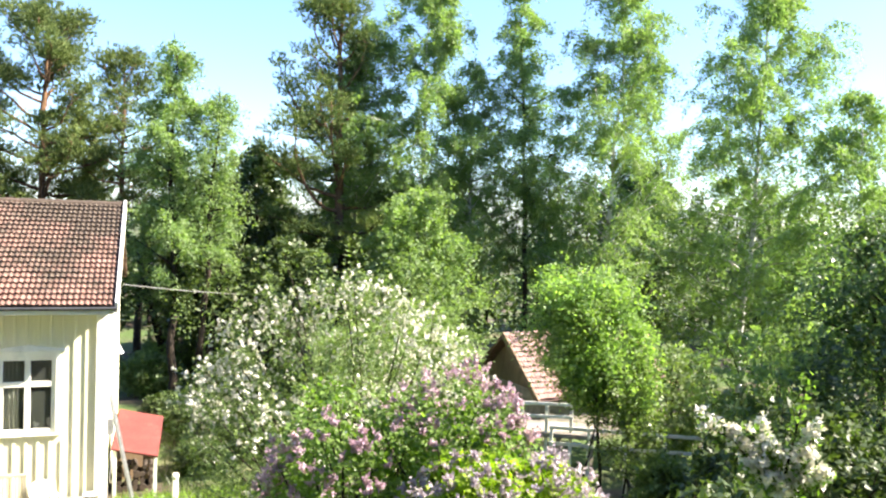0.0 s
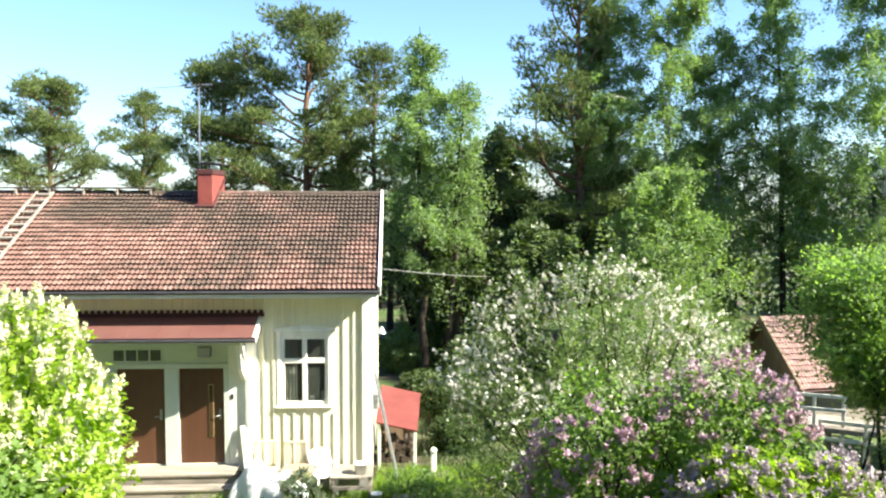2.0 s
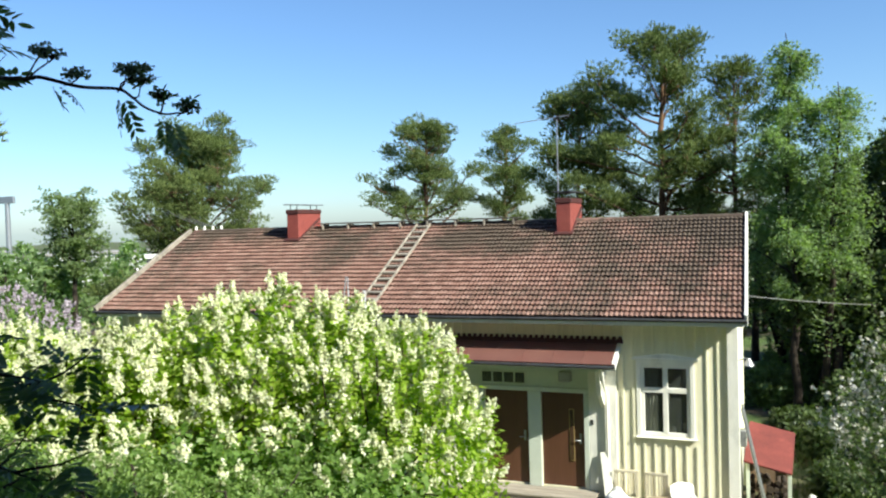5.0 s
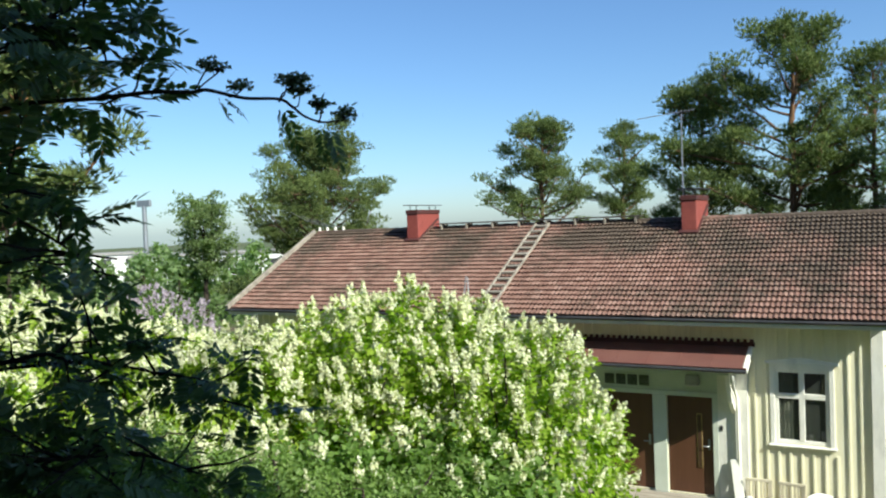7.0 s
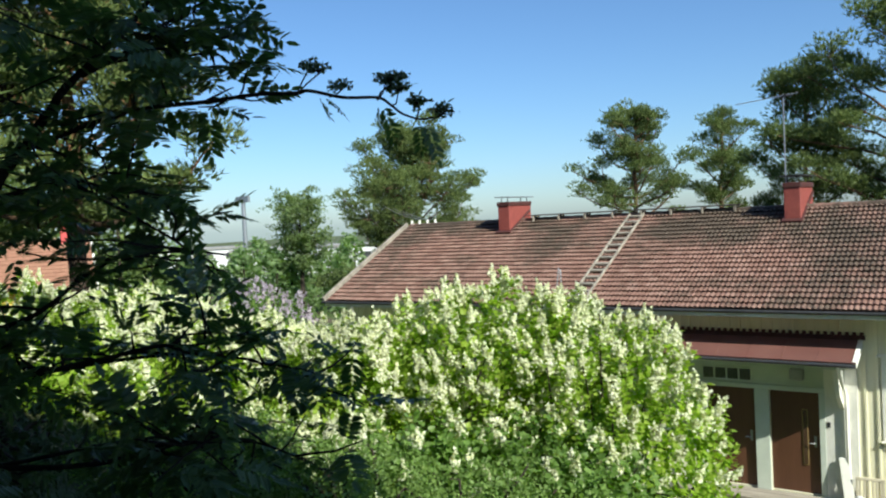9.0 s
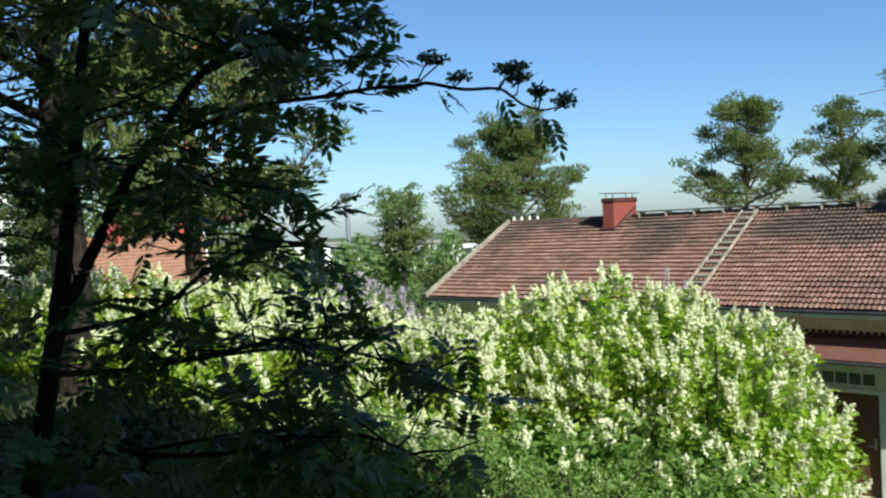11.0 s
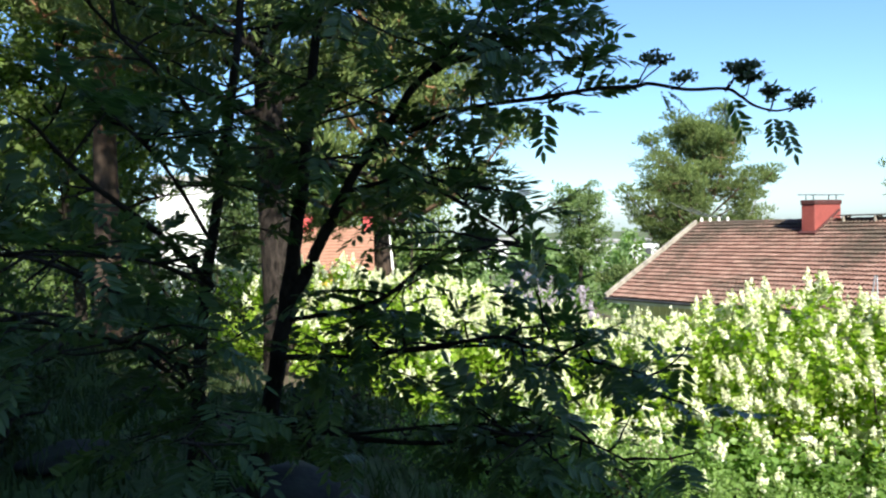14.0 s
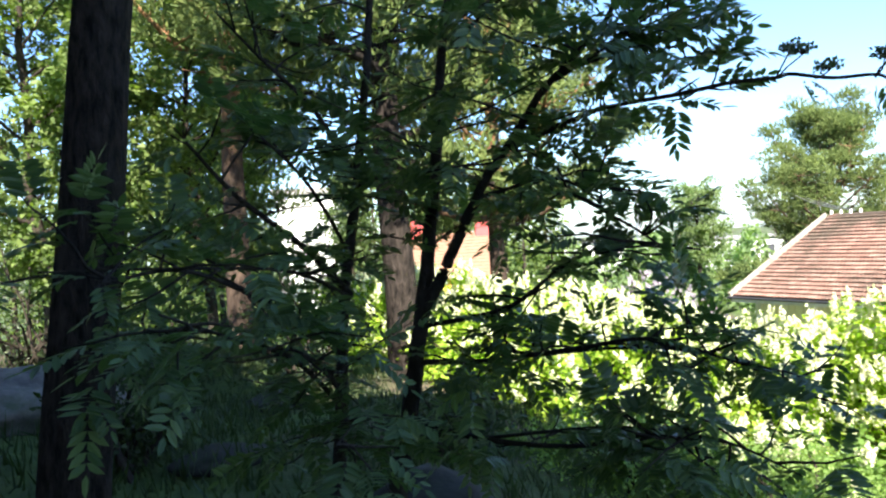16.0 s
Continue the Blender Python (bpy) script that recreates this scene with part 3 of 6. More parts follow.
def woods(name, az0, az1, d0, d1, top, seed, n, size, label, lumps=60, mat=None):
    """A far belt of wood as one mass of leaf sprays in tree-shaped lumps, seen between and behind the nearer trees."""
    rng = np.random.default_rng(seed)
    a = np.radians(rng.uniform(az0, az1, lumps))
    d = rng.uniform(d0, d1, lumps)
    cx, cy = -d * np.sin(a), d * np.cos(a)
    tz = top * rng.uniform(0.55, 1.0, lumps)
    r = rng.uniform(1.3, 2.8, lumps)
    i = rng.integers(0, lumps, n)
    t = rng.uniform(0, 1, n) ** 0.8
    rad = r[i] * np.sqrt(np.clip(1 - t, 0.02, 1)) * rng.uniform(0.5, 1.1, n)
    b = rng.uniform(0, 2 * np.pi, n)
    x, y = cx[i] + rad * np.cos(b), cy[i] + rad * np.sin(b)
    at = np.stack([x, y, height(x, y) + t * tz[i] + rng.normal(0, 0.25, n)], 1)
    ob = part_np(name, *foliage(rng, at, size, 0.2, 0.6, NEEDLE, 0.8), mat or L_DARK)
    tagged(ob, label, "woods", "", "stuff")
    trunks = [tube([(cx[j], cy[j], hz(cx[j], cy[j]) - 0.1), (cx[j] + rng.normal(0, 0.3), cy[j], tz[j] * 0.8)], [0.14, 0.05], 6) for j in range(lumps)]
    part_np("trunk", *join(trunks), B_DARK, ob, "", True)
    return ob


def pinnate(rng, at, axis, length, pairs=6):
    """Feathered leaves: pairs of toothed leaflets and one at the tip along a drooping stalk."""
    n = len(at)
    axis = unit(axis)
    nrm = unit(np.cross(np.cross(axis, np.array([0, 0, 1.0]) + rng.normal(size=axis.shape) * 0.35), axis))
    side = np.cross(axis, nrm)
    L = length * rng.uniform(0.7, 1.2, n)
    bits, stalks = [], []
    droop = rng.uniform(0.1, 0.5, n)
    for j in range(pairs + 1):
        t = 0.28 + 0.72 * j / pairs
        p = at + axis * (t * L)[:, None] + np.array([0, 0, -1.0]) * (droop * L * t * t * 0.6)[:, None]
        s = L * 0.4 * (1 - 0.35 * abs(t - 0.55))
        for sg in ((1, -1) if j < pairs else (0,)):
            d = side * sg * 1.0 + axis * (0.45 if sg else 1.0) + rng.normal(size=p.shape) * 0.12 + np.array([0, 0, -0.25])
            bits.append(cards(p, d, nrm + rng.normal(size=p.shape) * 0.2, s, s * 0.36, ROWANLEAF))
    return join(bits)


ROWANLEAF = (np.array([(0, 0, 0), (0.25, 0.46, 0.08), (0.65, 0.42, 0.08), (1, 0, -0.05), (0.65, -0.42, 0.08), (0.25, -0.46, 0.08)]),
             np.array([(0, 3, 2), (0, 2, 1), (0, 4, 3), (0, 5, 4)]))

# ---- ground ----
def build_ground():
    a = np.concatenate([-np.geomspace(400, 30, 14), np.linspace(-28, 28, 95), np.geomspace(30, 400, 14)])
    b = np.concatenate([-np.geomspace(400, 12, 14), np.linspace(-10, 46, 95), np.geomspace(48, 400, 14)])
    xx, yy = np.meshgrid(a, b, indexing="ij")
    zz = height(xx, yy)
    v = np.stack([xx, yy, zz], -1).reshape(-1, 3)
    i, j = np.meshgrid(np.arange(len(a) - 1), np.arange(len(b) - 1), indexing="ij")
    n = len(b)
    f = np.stack([i * n + j, (i + 1) * n + j, (i + 1) * n + j + 1, i * n + j + 1], -1).reshape(-1, 4)
    tagged(part_np("ground", v, f, M_GROUND, None, "", True), "grassy sloping ground with bare soil patches", "ground", "", "structure")


build_ground()

# ---- the long house ----
HX0, HX1, HY0, HY1 = -15.5, -0.50, 16.7, 23.3        # outer walls
EY, EZ, RY, RZ = 16.13, 4.25, 20.0, 6.16              # eave and ridge of the tiles
RX0, RX1 = -15.92, -0.30                              # verges
SLOPE = math.atan2(RZ - EZ, RY - EY)
SLEN = math.hypot(RZ - EZ, RY - EY)
house = tagged(empty("house", (0, 0, 0)), "long single-storey cream wooden house with a tiled gable roof", "house")


def pierced(lo, hi, holes, axis=0):
    """A wall between two corners with rectangular holes (a0, a1, z0, z1) along x (axis 0) or y (axis 1)."""
    bm = bmesh.new()
    xs = sorted({lo[axis], hi[axis], *[h[0] for h in holes], *[h[1] for h in holes]})
    zs = sorted({lo[2], hi[2], *[h[2] for h in holes], *[h[3] for h in holes]})
    other = 1 - axis

    def at(a, b, z):
        p = [0.0, 0.0, z]
        p[axis], p[other] = a, b
        return p

    def solid_at(i, j):
        if not (0 <= i < len(xs) - 1 and 0 <= j < len(zs) - 1):
            return False
        a, z = (xs[i] + xs[i + 1]) / 2, (zs[j] + zs[j + 1]) / 2
        return not any(h[0] < a < h[1] and h[2] < z < h[3] for h in holes)

    grid = {(i, j, k): bm.verts.new(at(x, b, z)) for i, x in enumerate(xs) for j, z in enumerate(zs) for k, b in enumerate((lo[other], hi[other]))}
    for i in range(len(xs) - 1):
        for j in range(len(zs) - 1):
            if not solid_at(i, j):
                continue
            c = [(i, j), (i + 1, j), (i + 1, j + 1), (i, j + 1)]
            bm.faces.new([grid[(*q, 0)] for q in c])
            bm.faces.new([grid[(*q, 1)] for q in reversed(c)])
            for (p, q), (di, dj) in zip(((c[0], c[1]), (c[1], c[2]), (c[2], c[3]), (c[3], c[0])), ((0, -1), (1, 0), (0, 1), (-1, 0))):
                if not solid_at(i + di, j + dj):
                    bm.faces.new((grid[(*p, 0)], grid[(*p, 1)], grid[(*q, 1)], grid[(*q, 0)]))
    bmesh.ops.delete(bm, geom=[v for v in bm.verts if not v.link_faces], context="VERTS")
    bmesh.ops.recalc_face_normals(bm, faces=bm.faces)
    return bm


WIN = (-2.33, -1.37, 1.77, 3.21)
WINS = [WIN, (-9.3, -8.3, 1.77, 3.21), (-12.0, -11.0, 1.77, 3.21), (-14.6, -13.6, 1.77, 3.21)]
DOORS = [(-4.41, -3.50, 0.56, 2.56), (-5.66, -4.70, 0.56, 2.56)]
front = part("wall", pierced((HX0, HY0, 0.0), (HX1, HY0 + 0.16, 4.12), WINS + DOORS), M_WALL, house, "cream board-and-batten front wall")


def gable(x0, x1):
    bm = bmesh.new()
    pts = [(HY0 + 0.16, 0.0), (HY1 - 0.16, 0.0), (HY1 - 0.16, 4.3), (RY, RZ - 0.14), (HY0 + 0.16, 4.3)]
    vs = [[bm.verts.new((x, y, z)) for y, z in pts] for x in (x0, x1)]
    bm.faces.new(vs[0])
    bm.faces.new(vs[1][::-1])
    for i in range(5):
        bm.faces.new((vs[0][i], vs[1][i], vs[1][(i + 1) % 5], vs[0][(i + 1) % 5]))
    bmesh.ops.recalc_face_normals(bm, faces=bm.faces)
    return bm


side = part("wall", gable(HX1 - 0.16, HX1), M_WALL, house, "cream board-and-batten gable wall")
part("wall", gable(HX0, HX0 + 0.16), M_WALL, house)
part("wall", box((HX0, HY1 - 0.16, 0), (HX1, HY1, 4.12), 0), M_WALL, house)
part("floor", box((HX0 + 0.17, HY0 + 0.17, 0.3), (HX1 - 0.17, HY1 - 0.17, 0.42), 0), M_WOOD, house)
part("ceiling", box((HX0 + 0.17, HY0 + 0.17, 3.6), (HX1 - 0.17, HY1 - 0.17, 3.7), 0), M_ROOM, house)
part("partition", box((-3.35, HY0 + 0.17, 0.43), (-3.25, HY1 - 0.17, 3.59), 0), M_ROOM, house)
part("partition", box((-3.24, 19.6, 0.43), (HX1 - 0.17, 19.7, 3.59), 0), M_ROOM, house)
part("plinth", box((HX0 - 0.03, HY0 - 0.03, -0.2), (HX1 + 0.03, HY1 + 0.03, 0.4), 0.02), M_STONE, house, "grey stone plinth")


def battens():
    """Cover strips over the board joints, each a piece of its own."""
    cache = {}

    def strip(x, z0, z1, y=HY0 - 0.028, parent=front):
        key = round(z1 - z0, 3)
        if key not in cache:
            me = part("batten", box((-0.024, 0, 0), (0.024, 0.03, z1 - z0), 0.006), M_WALL, parent)
            cache[key] = me.data
            me.matrix_basis = Matrix.Translation((x, y, z0))
        else:
            ob = new("batten", cache[key])
            ob.parent, ob.matrix_basis = parent, Matrix.Translation((x, y, z0))

    x = HX1 - 0.34
    while x > HX0 + 0.2:
        gaps = [(h[2] - 0.17, h[3] + 0.24) for h in WINS if h[0] - 0.13 < x < h[1] + 0.13]
        if -6.2 < x < -2.95:
            gaps = [(0.4, 3.66)]
        z = 0.42
        for g0, g1 in gaps:
            if g0 - z > 0.05:
                strip(x, z, g0)
            z = g1
        strip(x, z, 4.08)
        x -= 0.205
    y = HY0 + 0.25
    while y < HY1 - 0.1:
        top = (RZ - 0.2 - abs(y - RY) * math.tan(SLOPE))
        b = box((0, -0.024, 0.42), (0.03, 0.024, top), 0.006)
        o = part("batten", b, M_WALL, side)
        o.matrix_basis = Matrix.Translation((HX1 - 0.002, y, 0))
        y += 0.205


battens()
for x0, x1 in ((HX1 - 0.17, HX1 + 0.045), (HX0 - 0.04, HX0 + 0.14)):
    part("corner_board", box((x0, HY0 - 0.07, 0.4), (x1, HY0 + 0.15, 4.1), 0.01), M_WHITE, house, "white corner board")
part("frieze_board", box((HX0, HY0 - 0.02, 4.0), (HX1 - 0.18, HY0 + 0.1, 4.11), 0.005), M_WALL, house)


def window(x0, x1, z0, z1, y=HY0):
    """A four-light casement with casing, sill and a low pediment."""
    w = tagged(empty("window", (0, 0, 0)), "white four-pane casement window with a low pediment")
    w.parent = house
    bm = bmesh.new()
    for lo, hi in (((x0, z0), (x0 + 0.07, z1)), ((x1 - 0.07, z0), (x1, z1)), ((x0 + 0.07, z1 - 0.07), (x1 - 0.07, z1)), ((x0 + 0.07, z0), (x1 - 0.07, z0 + 0.07))):
        add_box(bm, (lo[0], y + 0.0, lo[1]), (hi[0], y + 0.08, hi[1]), 0.006)
    cx, tz = (x0 + x1) / 2, z0 + (z1 - z0) * 0.64
    add_box(bm, (cx - 0.05, y - 0.01, z0 + 0.07), (cx + 0.05, y + 0.07, z1 - 0.07), 0.006)
    add_box(bm, (x0 + 0.07, y - 0.012, tz - 0.05), (cx - 0.05, y + 0.068, tz + 0.05), 0.006)
    add_box(bm, (cx + 0.05, y - 0.012, tz - 0.05), (x1 - 0.07, y + 0.068, tz + 0.05), 0.006)
    part("frame", bm, M_WHITE, w)
    for a, b in ((x0 + 0.07, cx - 0.05), (cx + 0.05, x1 - 0.07)):
        for c, d in ((z0 + 0.07, tz - 0.05), (tz + 0.05, z1 - 0.07)):
            part("pane", box((a, y + 0.03, c), (b, y + 0.036, d), 0), M_GLASS, w).visible_shadow = False
    bm = bmesh.new()
    for a, b in ((x0 - 0.085, x0), (x1, x1 + 0.085)):
        add_box(bm, (a, y - 0.035, z0 - 0.02), (b, y + 0.01, z1 + 0.1), 0.006)
    add_box(bm, (x0, y - 0.035, z1), (x1, y + 0.01, z1 + 0.1), 0.006)
    part("casing", bm, M_WHITE, w)
    part("sill", box((x0 - 0.12, y - 0.08, z0 - 0.055), (x1 + 0.12, y + 0.02, z0 - 0.021), 0.01), M_WHITE, w)
    bm = bmesh.new()
    add_box(bm, (x0 - 0.17, y - 0.08, z1 + 0.101), (x1 + 0.17, y + 0.01, z1 + 0.135), 0.006)
    pts = [(x0 - 0.15, z1 + 0.136), (x1 + 0.15, z1 + 0.136), (x1 + 0.15, z1 + 0.15), (cx, z1 + 0.23), (x0 - 0.15, z1 + 0.15)]
    fv = [bm.verts.new((px, y - 0.06, pz)) for px, pz in pts]
    bv = [bm.verts.new((px, y, pz)) for px, pz in pts]
    bm.faces.new(fv)
    for i in range(5):
        bm.faces.new((fv[i], bv[i], bv[(i + 1) % 5], fv[(i + 1) % 5]))
    bmesh.ops.recalc_face_normals(bm, faces=bm.faces)
    part("pediment", bm, M_WHITE, w)
    return w


for wn_ in WINS:
    window(*wn_)


def curtain(x0, x1, z0, z1, y):
    n = 40
    t = np.linspace(0, 1, n)
    xs, ys = x0 + (x1 - x0) * t, y + 0.03 * np.sin(t * 26)
    v = np.concatenate([np.stack([xs, ys, np.full(n, z)], 1) for z in (z0, z1)])
    i = np.arange(n - 1)
    c = part_np("curtain", v, np.stack([i, i + 1, i + 1 + n, i + n], 1), M_CURTAIN, None, "", True)
    tagged(c, "pale gathered curtain hanging inside the window", "curtain")
    s = c.modifiers.new("thick", "SOLIDIFY")
    s.thickness = 0.01


curtain(-2.30, -2.02, 1.72, 3.24, HY0 + 0.24)
curtain(-1.52, -1.38, 2.7, 3.24, HY0 + 0.24)
for px, w_, h_ in ((-1.72, 0.09, 0.16), (-1.47, 0.14, 0.24)):
    bm = bmesh.new()
    bmesh.ops.create_cone(bm, cap_ends=True, segments=14, radius1=w_ * 0.4, radius2=w_ * 0.55, depth=h_)
    bmesh.ops.translate(bm, verts=bm.verts, vec=(px, HY0 + 0.22, 1.75 + h_ / 2))
    tagged(part("pot", bm, M_WHITE, None, "", True), "pale pot standing inside on the window sill", "pot")
tagged(part("window_shelf", box((-2.4, HY0 + 0.17, 1.70), (-1.3, HY0 + 0.4, 1.745), 0.005), M_WHITE), "white inner window shelf behind the casement", "shelf", "", "structure")


# roof
def roof_panel(name, y_e, z_e, y_r, z_r, mat, thick=0.08, down=0.05):
    bm = bmesh.new()
    a = [(RX0 + 0.02, y_e, z_e - down), (RX1 - 0.02, y_e, z_e - down), (RX1 - 0.02, y_r, z_r - down), (RX0 + 0.02, y_r, z_r - down)]
    t = [bm.verts.new(p) for p in a]
    u = [bm.verts.new((p[0], p[1], p[2] - thick)) for p in a]
    bm.faces.new(t)
    bm.faces.new(u[::-1])
    for i in range(4):
        bm.faces.new((t[i], u[i], u[(i + 1) % 4], t[(i + 1) % 4]))
    bmesh.ops.recalc_face_normals(bm, faces=bm.faces)
    return part(name, bm, mat, house)


roof = roof_panel("roof", EY, EZ, RY, RZ, M_DARKRED)
tagged(roof, "weathered red clay tile roof with dark lichen")
roof_panel("roof", 2 * RY - EY, EZ, RY, RZ, M_TILE, 0.08, 0.02)


def tile_geometry():
    """An interlocking clay tile with two rolls and a lip at the lower end."""
    n = 9
    xs = np.linspace(0, 0.206, n)
    wave = 0.03 * np.array([0.0, 0.75, 1.0, 0.35, 0.0, 0.75, 1.0, 0.35, 0.0])
    top = np.stack([xs, np.full(n, 0.225), wave + 0.0], 1)
    low = np.stack([xs, np.zeros(n), wave + 0.049], 1)
    lip = np.stack([xs, np.full(n, 0.004), wave + 0.028], 1)
    v = np.concatenate([low, top, lip])
    i = np.arange(n - 1)
    f = np.concatenate([np.stack([i, i + 1, i + 1 + n, i + n], 1), np.stack([i + 2 * n, i + 1 + 2 * n, i + 1, i], 1)])
    return v, f


def lay_tiles():
    rng = np.random.default_rng(5)
    v, f = tile_geometry()
    rows, pitch = 22, 0.2
    step = SLEN / rows
    cols = int((RX1 - RX0 - 0.14) / pitch)
    base = Matrix.Translation((RX1 - 0.07, EY, EZ)) @ Matrix.Rotation(SLOPE, 4, "X")
    me = mesh_of("tile", v, f, M_TILE, False)
    rest = []
    for c in range(cols):
        for r in range(rows):
            m = base @ Matrix.Translation((-(c + 1) * pitch + rng.normal(0, 0.003), r * step - 0.03 + rng.normal(0, 0.004), rng.uniform(-0.004, 0.004) - 0.03)) @ Matrix.Rotation(rng.normal(0, 0.012), 4, "Z")
            if c < 13:
                o = new("tile", me)
                o.parent, o.matrix_basis = roof, m
            else:
                M = np.array(m)
                rest.append((v @ M[:3, :3].T + M[:3, 3], f))
    tagged(part_np("tiles", *join(rest), M_TILE, roof), "rows of weathered clay tiles", "", "", "stuff")
    x = RX1 - 0.06
    while x > RX0 + 0.3:
        n = 9
        a = np.linspace(-0.25, math.pi + 0.25, n)
        segs = []
        for xx, rr in ((x, 0.115), (x - 0.34, 0.10)):
            segs.append(np.stack([np.full(n, xx), RY + rr * np.cos(a), RZ - 0.05 + rr * 0.9 * np.sin(a)], 1))
        i = np.arange(n - 1)
        part_np("ridge_tile", np.concatenate(segs), np.stack([i, i + 1, i + 1 + n, i + n], 1), M_TILE, roof, "", True)
        x -= 0.32


part("bargeboard", box((RX1 - 0.03, -0.02, -0.18), (RX1 + 0.035, SLEN + 0.04, 0.075), 0.01, Matrix.Translation((0, EY, EZ)) @ Matrix.Rotation(SLOPE, 4, "X")), M_WHITE, house, "white bargeboard")
part("bargeboard", box((RX0 - 0.03, -0.02, -0.18), (RX0 + 0.05, SLEN + 0.04, 0.075), 0.01, Matrix.Translation((0, EY, EZ)) @ Matrix.Rotation(SLOPE, 4, "X")), M_OLDWOOD, house, "weathered bargeboard")
part("soffit", box((RX0 + 0.1, EY + 0.02, 4.115), (RX1 - 0.05, HY0 + 0.02, 4.14), 0), M_WALL, house)
v, f = tube([(RX0 - 0.02, EY - 0.045, 4.185), (RX1 + 0.02, EY - 0.045, 4.185)], [0.034, 0.034], 10)
part_np("gutter", v, f, M_DARKMETAL, house, "dark metal gutter", True)
part("fascia", box((RX0 + 0.05, EY - 0.01, 4.07), (RX1 - 0.035, EY + 0.019, 4.17), 0.005), M_WHITE, house, "white fascia board")


def chimney(x0, x1, y0, y1, z0, z1, cap_z, label, cap_mat, tilt=0.0):
    ch = tagged(empty("chimney", ((x0 + x1) / 2, (y0 + y1) / 2, z0)), label)
    ch.parent = house
    inv = Matrix.Translation((-(x0 + x1) / 2, -(y0 + y1) / 2, -z0))
    bm = box((x0, y0, z0), (x1, y1, z1 - 0.12), 0.012, inv)
    part("shaft", bm, M_REDBRICK, ch, "red painted brickwork")
    part("rim", box((x0 - 0.02, y0 - 0.02, z1 - 0.119), (x1 + 0.02, y1 + 0.02, z1), 0.012, inv), M_DARKRED, ch, "dark red rim")
    part("flashing", box((x0 - 0.05, y0 - 0.10, z0 + 0.30), (x1 + 0.05, y1 + 0.03, z0 + 0.34), 0.005, inv @ Matrix.Translation((0, y0, z0 + 0.3)) @ Matrix.Rotation(SLOPE, 4, "X") @ Matrix.Translation((0, -y0, -z0 - 0.3))), M_DARKRED, ch)
    for a, b in ((x0 + 0.08, y0 + 0.08), (x1 - 0.08, y0 + 0.08), (x0 + 0.08, y1 - 0.08), (x1 - 0.08, y1 - 0.08)):
        v, f = tube([(a, b, z1 - 0.02), (a, b, cap_z)], [0.012, 0.012], 6)
        M = np.array(inv)
        part_np("cap_leg", v + M[:3, 3], f, M_DARKMETAL, ch, "", True)
    mid = Matrix.Translation(((x0 + x1) / 2, (y0 + y1) / 2, cap_z))
    bm = box((x0 - 0.08, y0 - 0.05, cap_z), (x1 + 0.08, y1 + 0.05, cap_z + 0.025), 0.008, inv @ mid @ Matrix.Rotation(radians(tilt), 4, "Y") @ mid.inverted())
    part("cap", bm, cap_mat, ch, "sheet metal rain cap")
    return ch


chimney(-12.13, -11.77, 19.32, 20.55, 5.55, 6.68, 6.80, "red chimney with a thin bent metal rain cap", M_STEEL, 2.0)
chimney(-4.60, -4.25, 19.35, 20.7, 5.55, 6.70, 6.84, "red chimney with a dark metal rain cap", M_DARKMETAL)


def roof_ladder():
    ob = tagged(empty("roof_ladder", (-8.3, EY, EZ)), "weathered wooden roof ladder lying on the tiles", "ladder")
    m = Matrix.Rotation(SLOPE, 4, "X")
    for x in (-0.21, 0.17):
        part("rail", box((x, 0.02, 0.03), (x + 0.045, SLEN - 0.1, 0.085), 0.008, m), M_OLDWOOD, ob)
    i = 0.12
    while i < SLEN - 0.2:
        part("rung", box((-0.16, i, 0.045), (0.17, i + 0.11, 0.09), 0.006, m @ Matrix.Translation((0, i, 0)) @ Matrix.Rotation(-SLOPE * 0.6, 4, "X") @ Matrix.Translation((0, -i, 0))), M_OLDWOOD, ob)
        i += 0.30
    for x, dx, hh in ((-0.45, 0.03, 0.8), (-0.26, -0.12, 0.78), (-0.02, 0.03, 0.5), (0.14, -0.1, 0.48)):
        v, f = tube([(x, -0.1, -0.1), (x + dx, 0.1, hh)], [0.015, 0.015], 7)
        part_np("handrail", v, f, M_STEEL, ob, "steel hand rail", True)
    return ob


roof_ladder()


def ridge_walk():
    ob = tagged(empty("ridge_walkway", (-8.6, RY, RZ)), "dark wooden walkway along the roof ridge", "walkway")
    part("plank", box((-2.9, -0.16, 0.09), (2.9, 0.02, 0.12), 0.006), M_TARRED, ob)
    part("plank", box((-2.9, 0.05, 0.095), (2.9, 0.20, 0.125), 0.006), M_TARRED, ob)
    for k in range(8):
        x = -2.75 + k * 0.785
        part("bracket", box((x, -0.17, -0.10), (x + 0.05, 0.19, 0.088), 0.005), M_OLDWOOD, ob)


ridge_walk()


def antenna():
    ob = tagged(empty("roof_antenna", (-4.6, 19.62, 6.6)), "thin steel antenna mast with a tilted boom", "antenna")
    v, f = tube([(0, 0, 0), (0.01, 0, 2.12)], [0.018, 0.014], 7)
    part_np("mast", v, f, M_STEEL, ob, "", True)
    a, b = np.array((-1.0, -0.2, 1.98)), np.array((0.32, 0.07, 2.12))
    part_np("boom", *tube([a, b], [0.01, 0.01], 6), M_STEEL, ob, "", True)
    for i in range(6):
        c = a + (b - a) * (0.62 + 0.07 * i)
        L = 0.16 + 0.03 * i
        part_np("element", *tube([c - (L * 0.2, -L, 0), c + (L * 0.2, -L, 0)], [0.005, 0.005], 5), M_STEEL, ob, "", True)
    part_np("clamp", *tube([(-0.05, 0, 2.02), (0.06, 0, 2.1)], [0.03, 0.03], 6), M_DARKMETAL, ob, "", True)


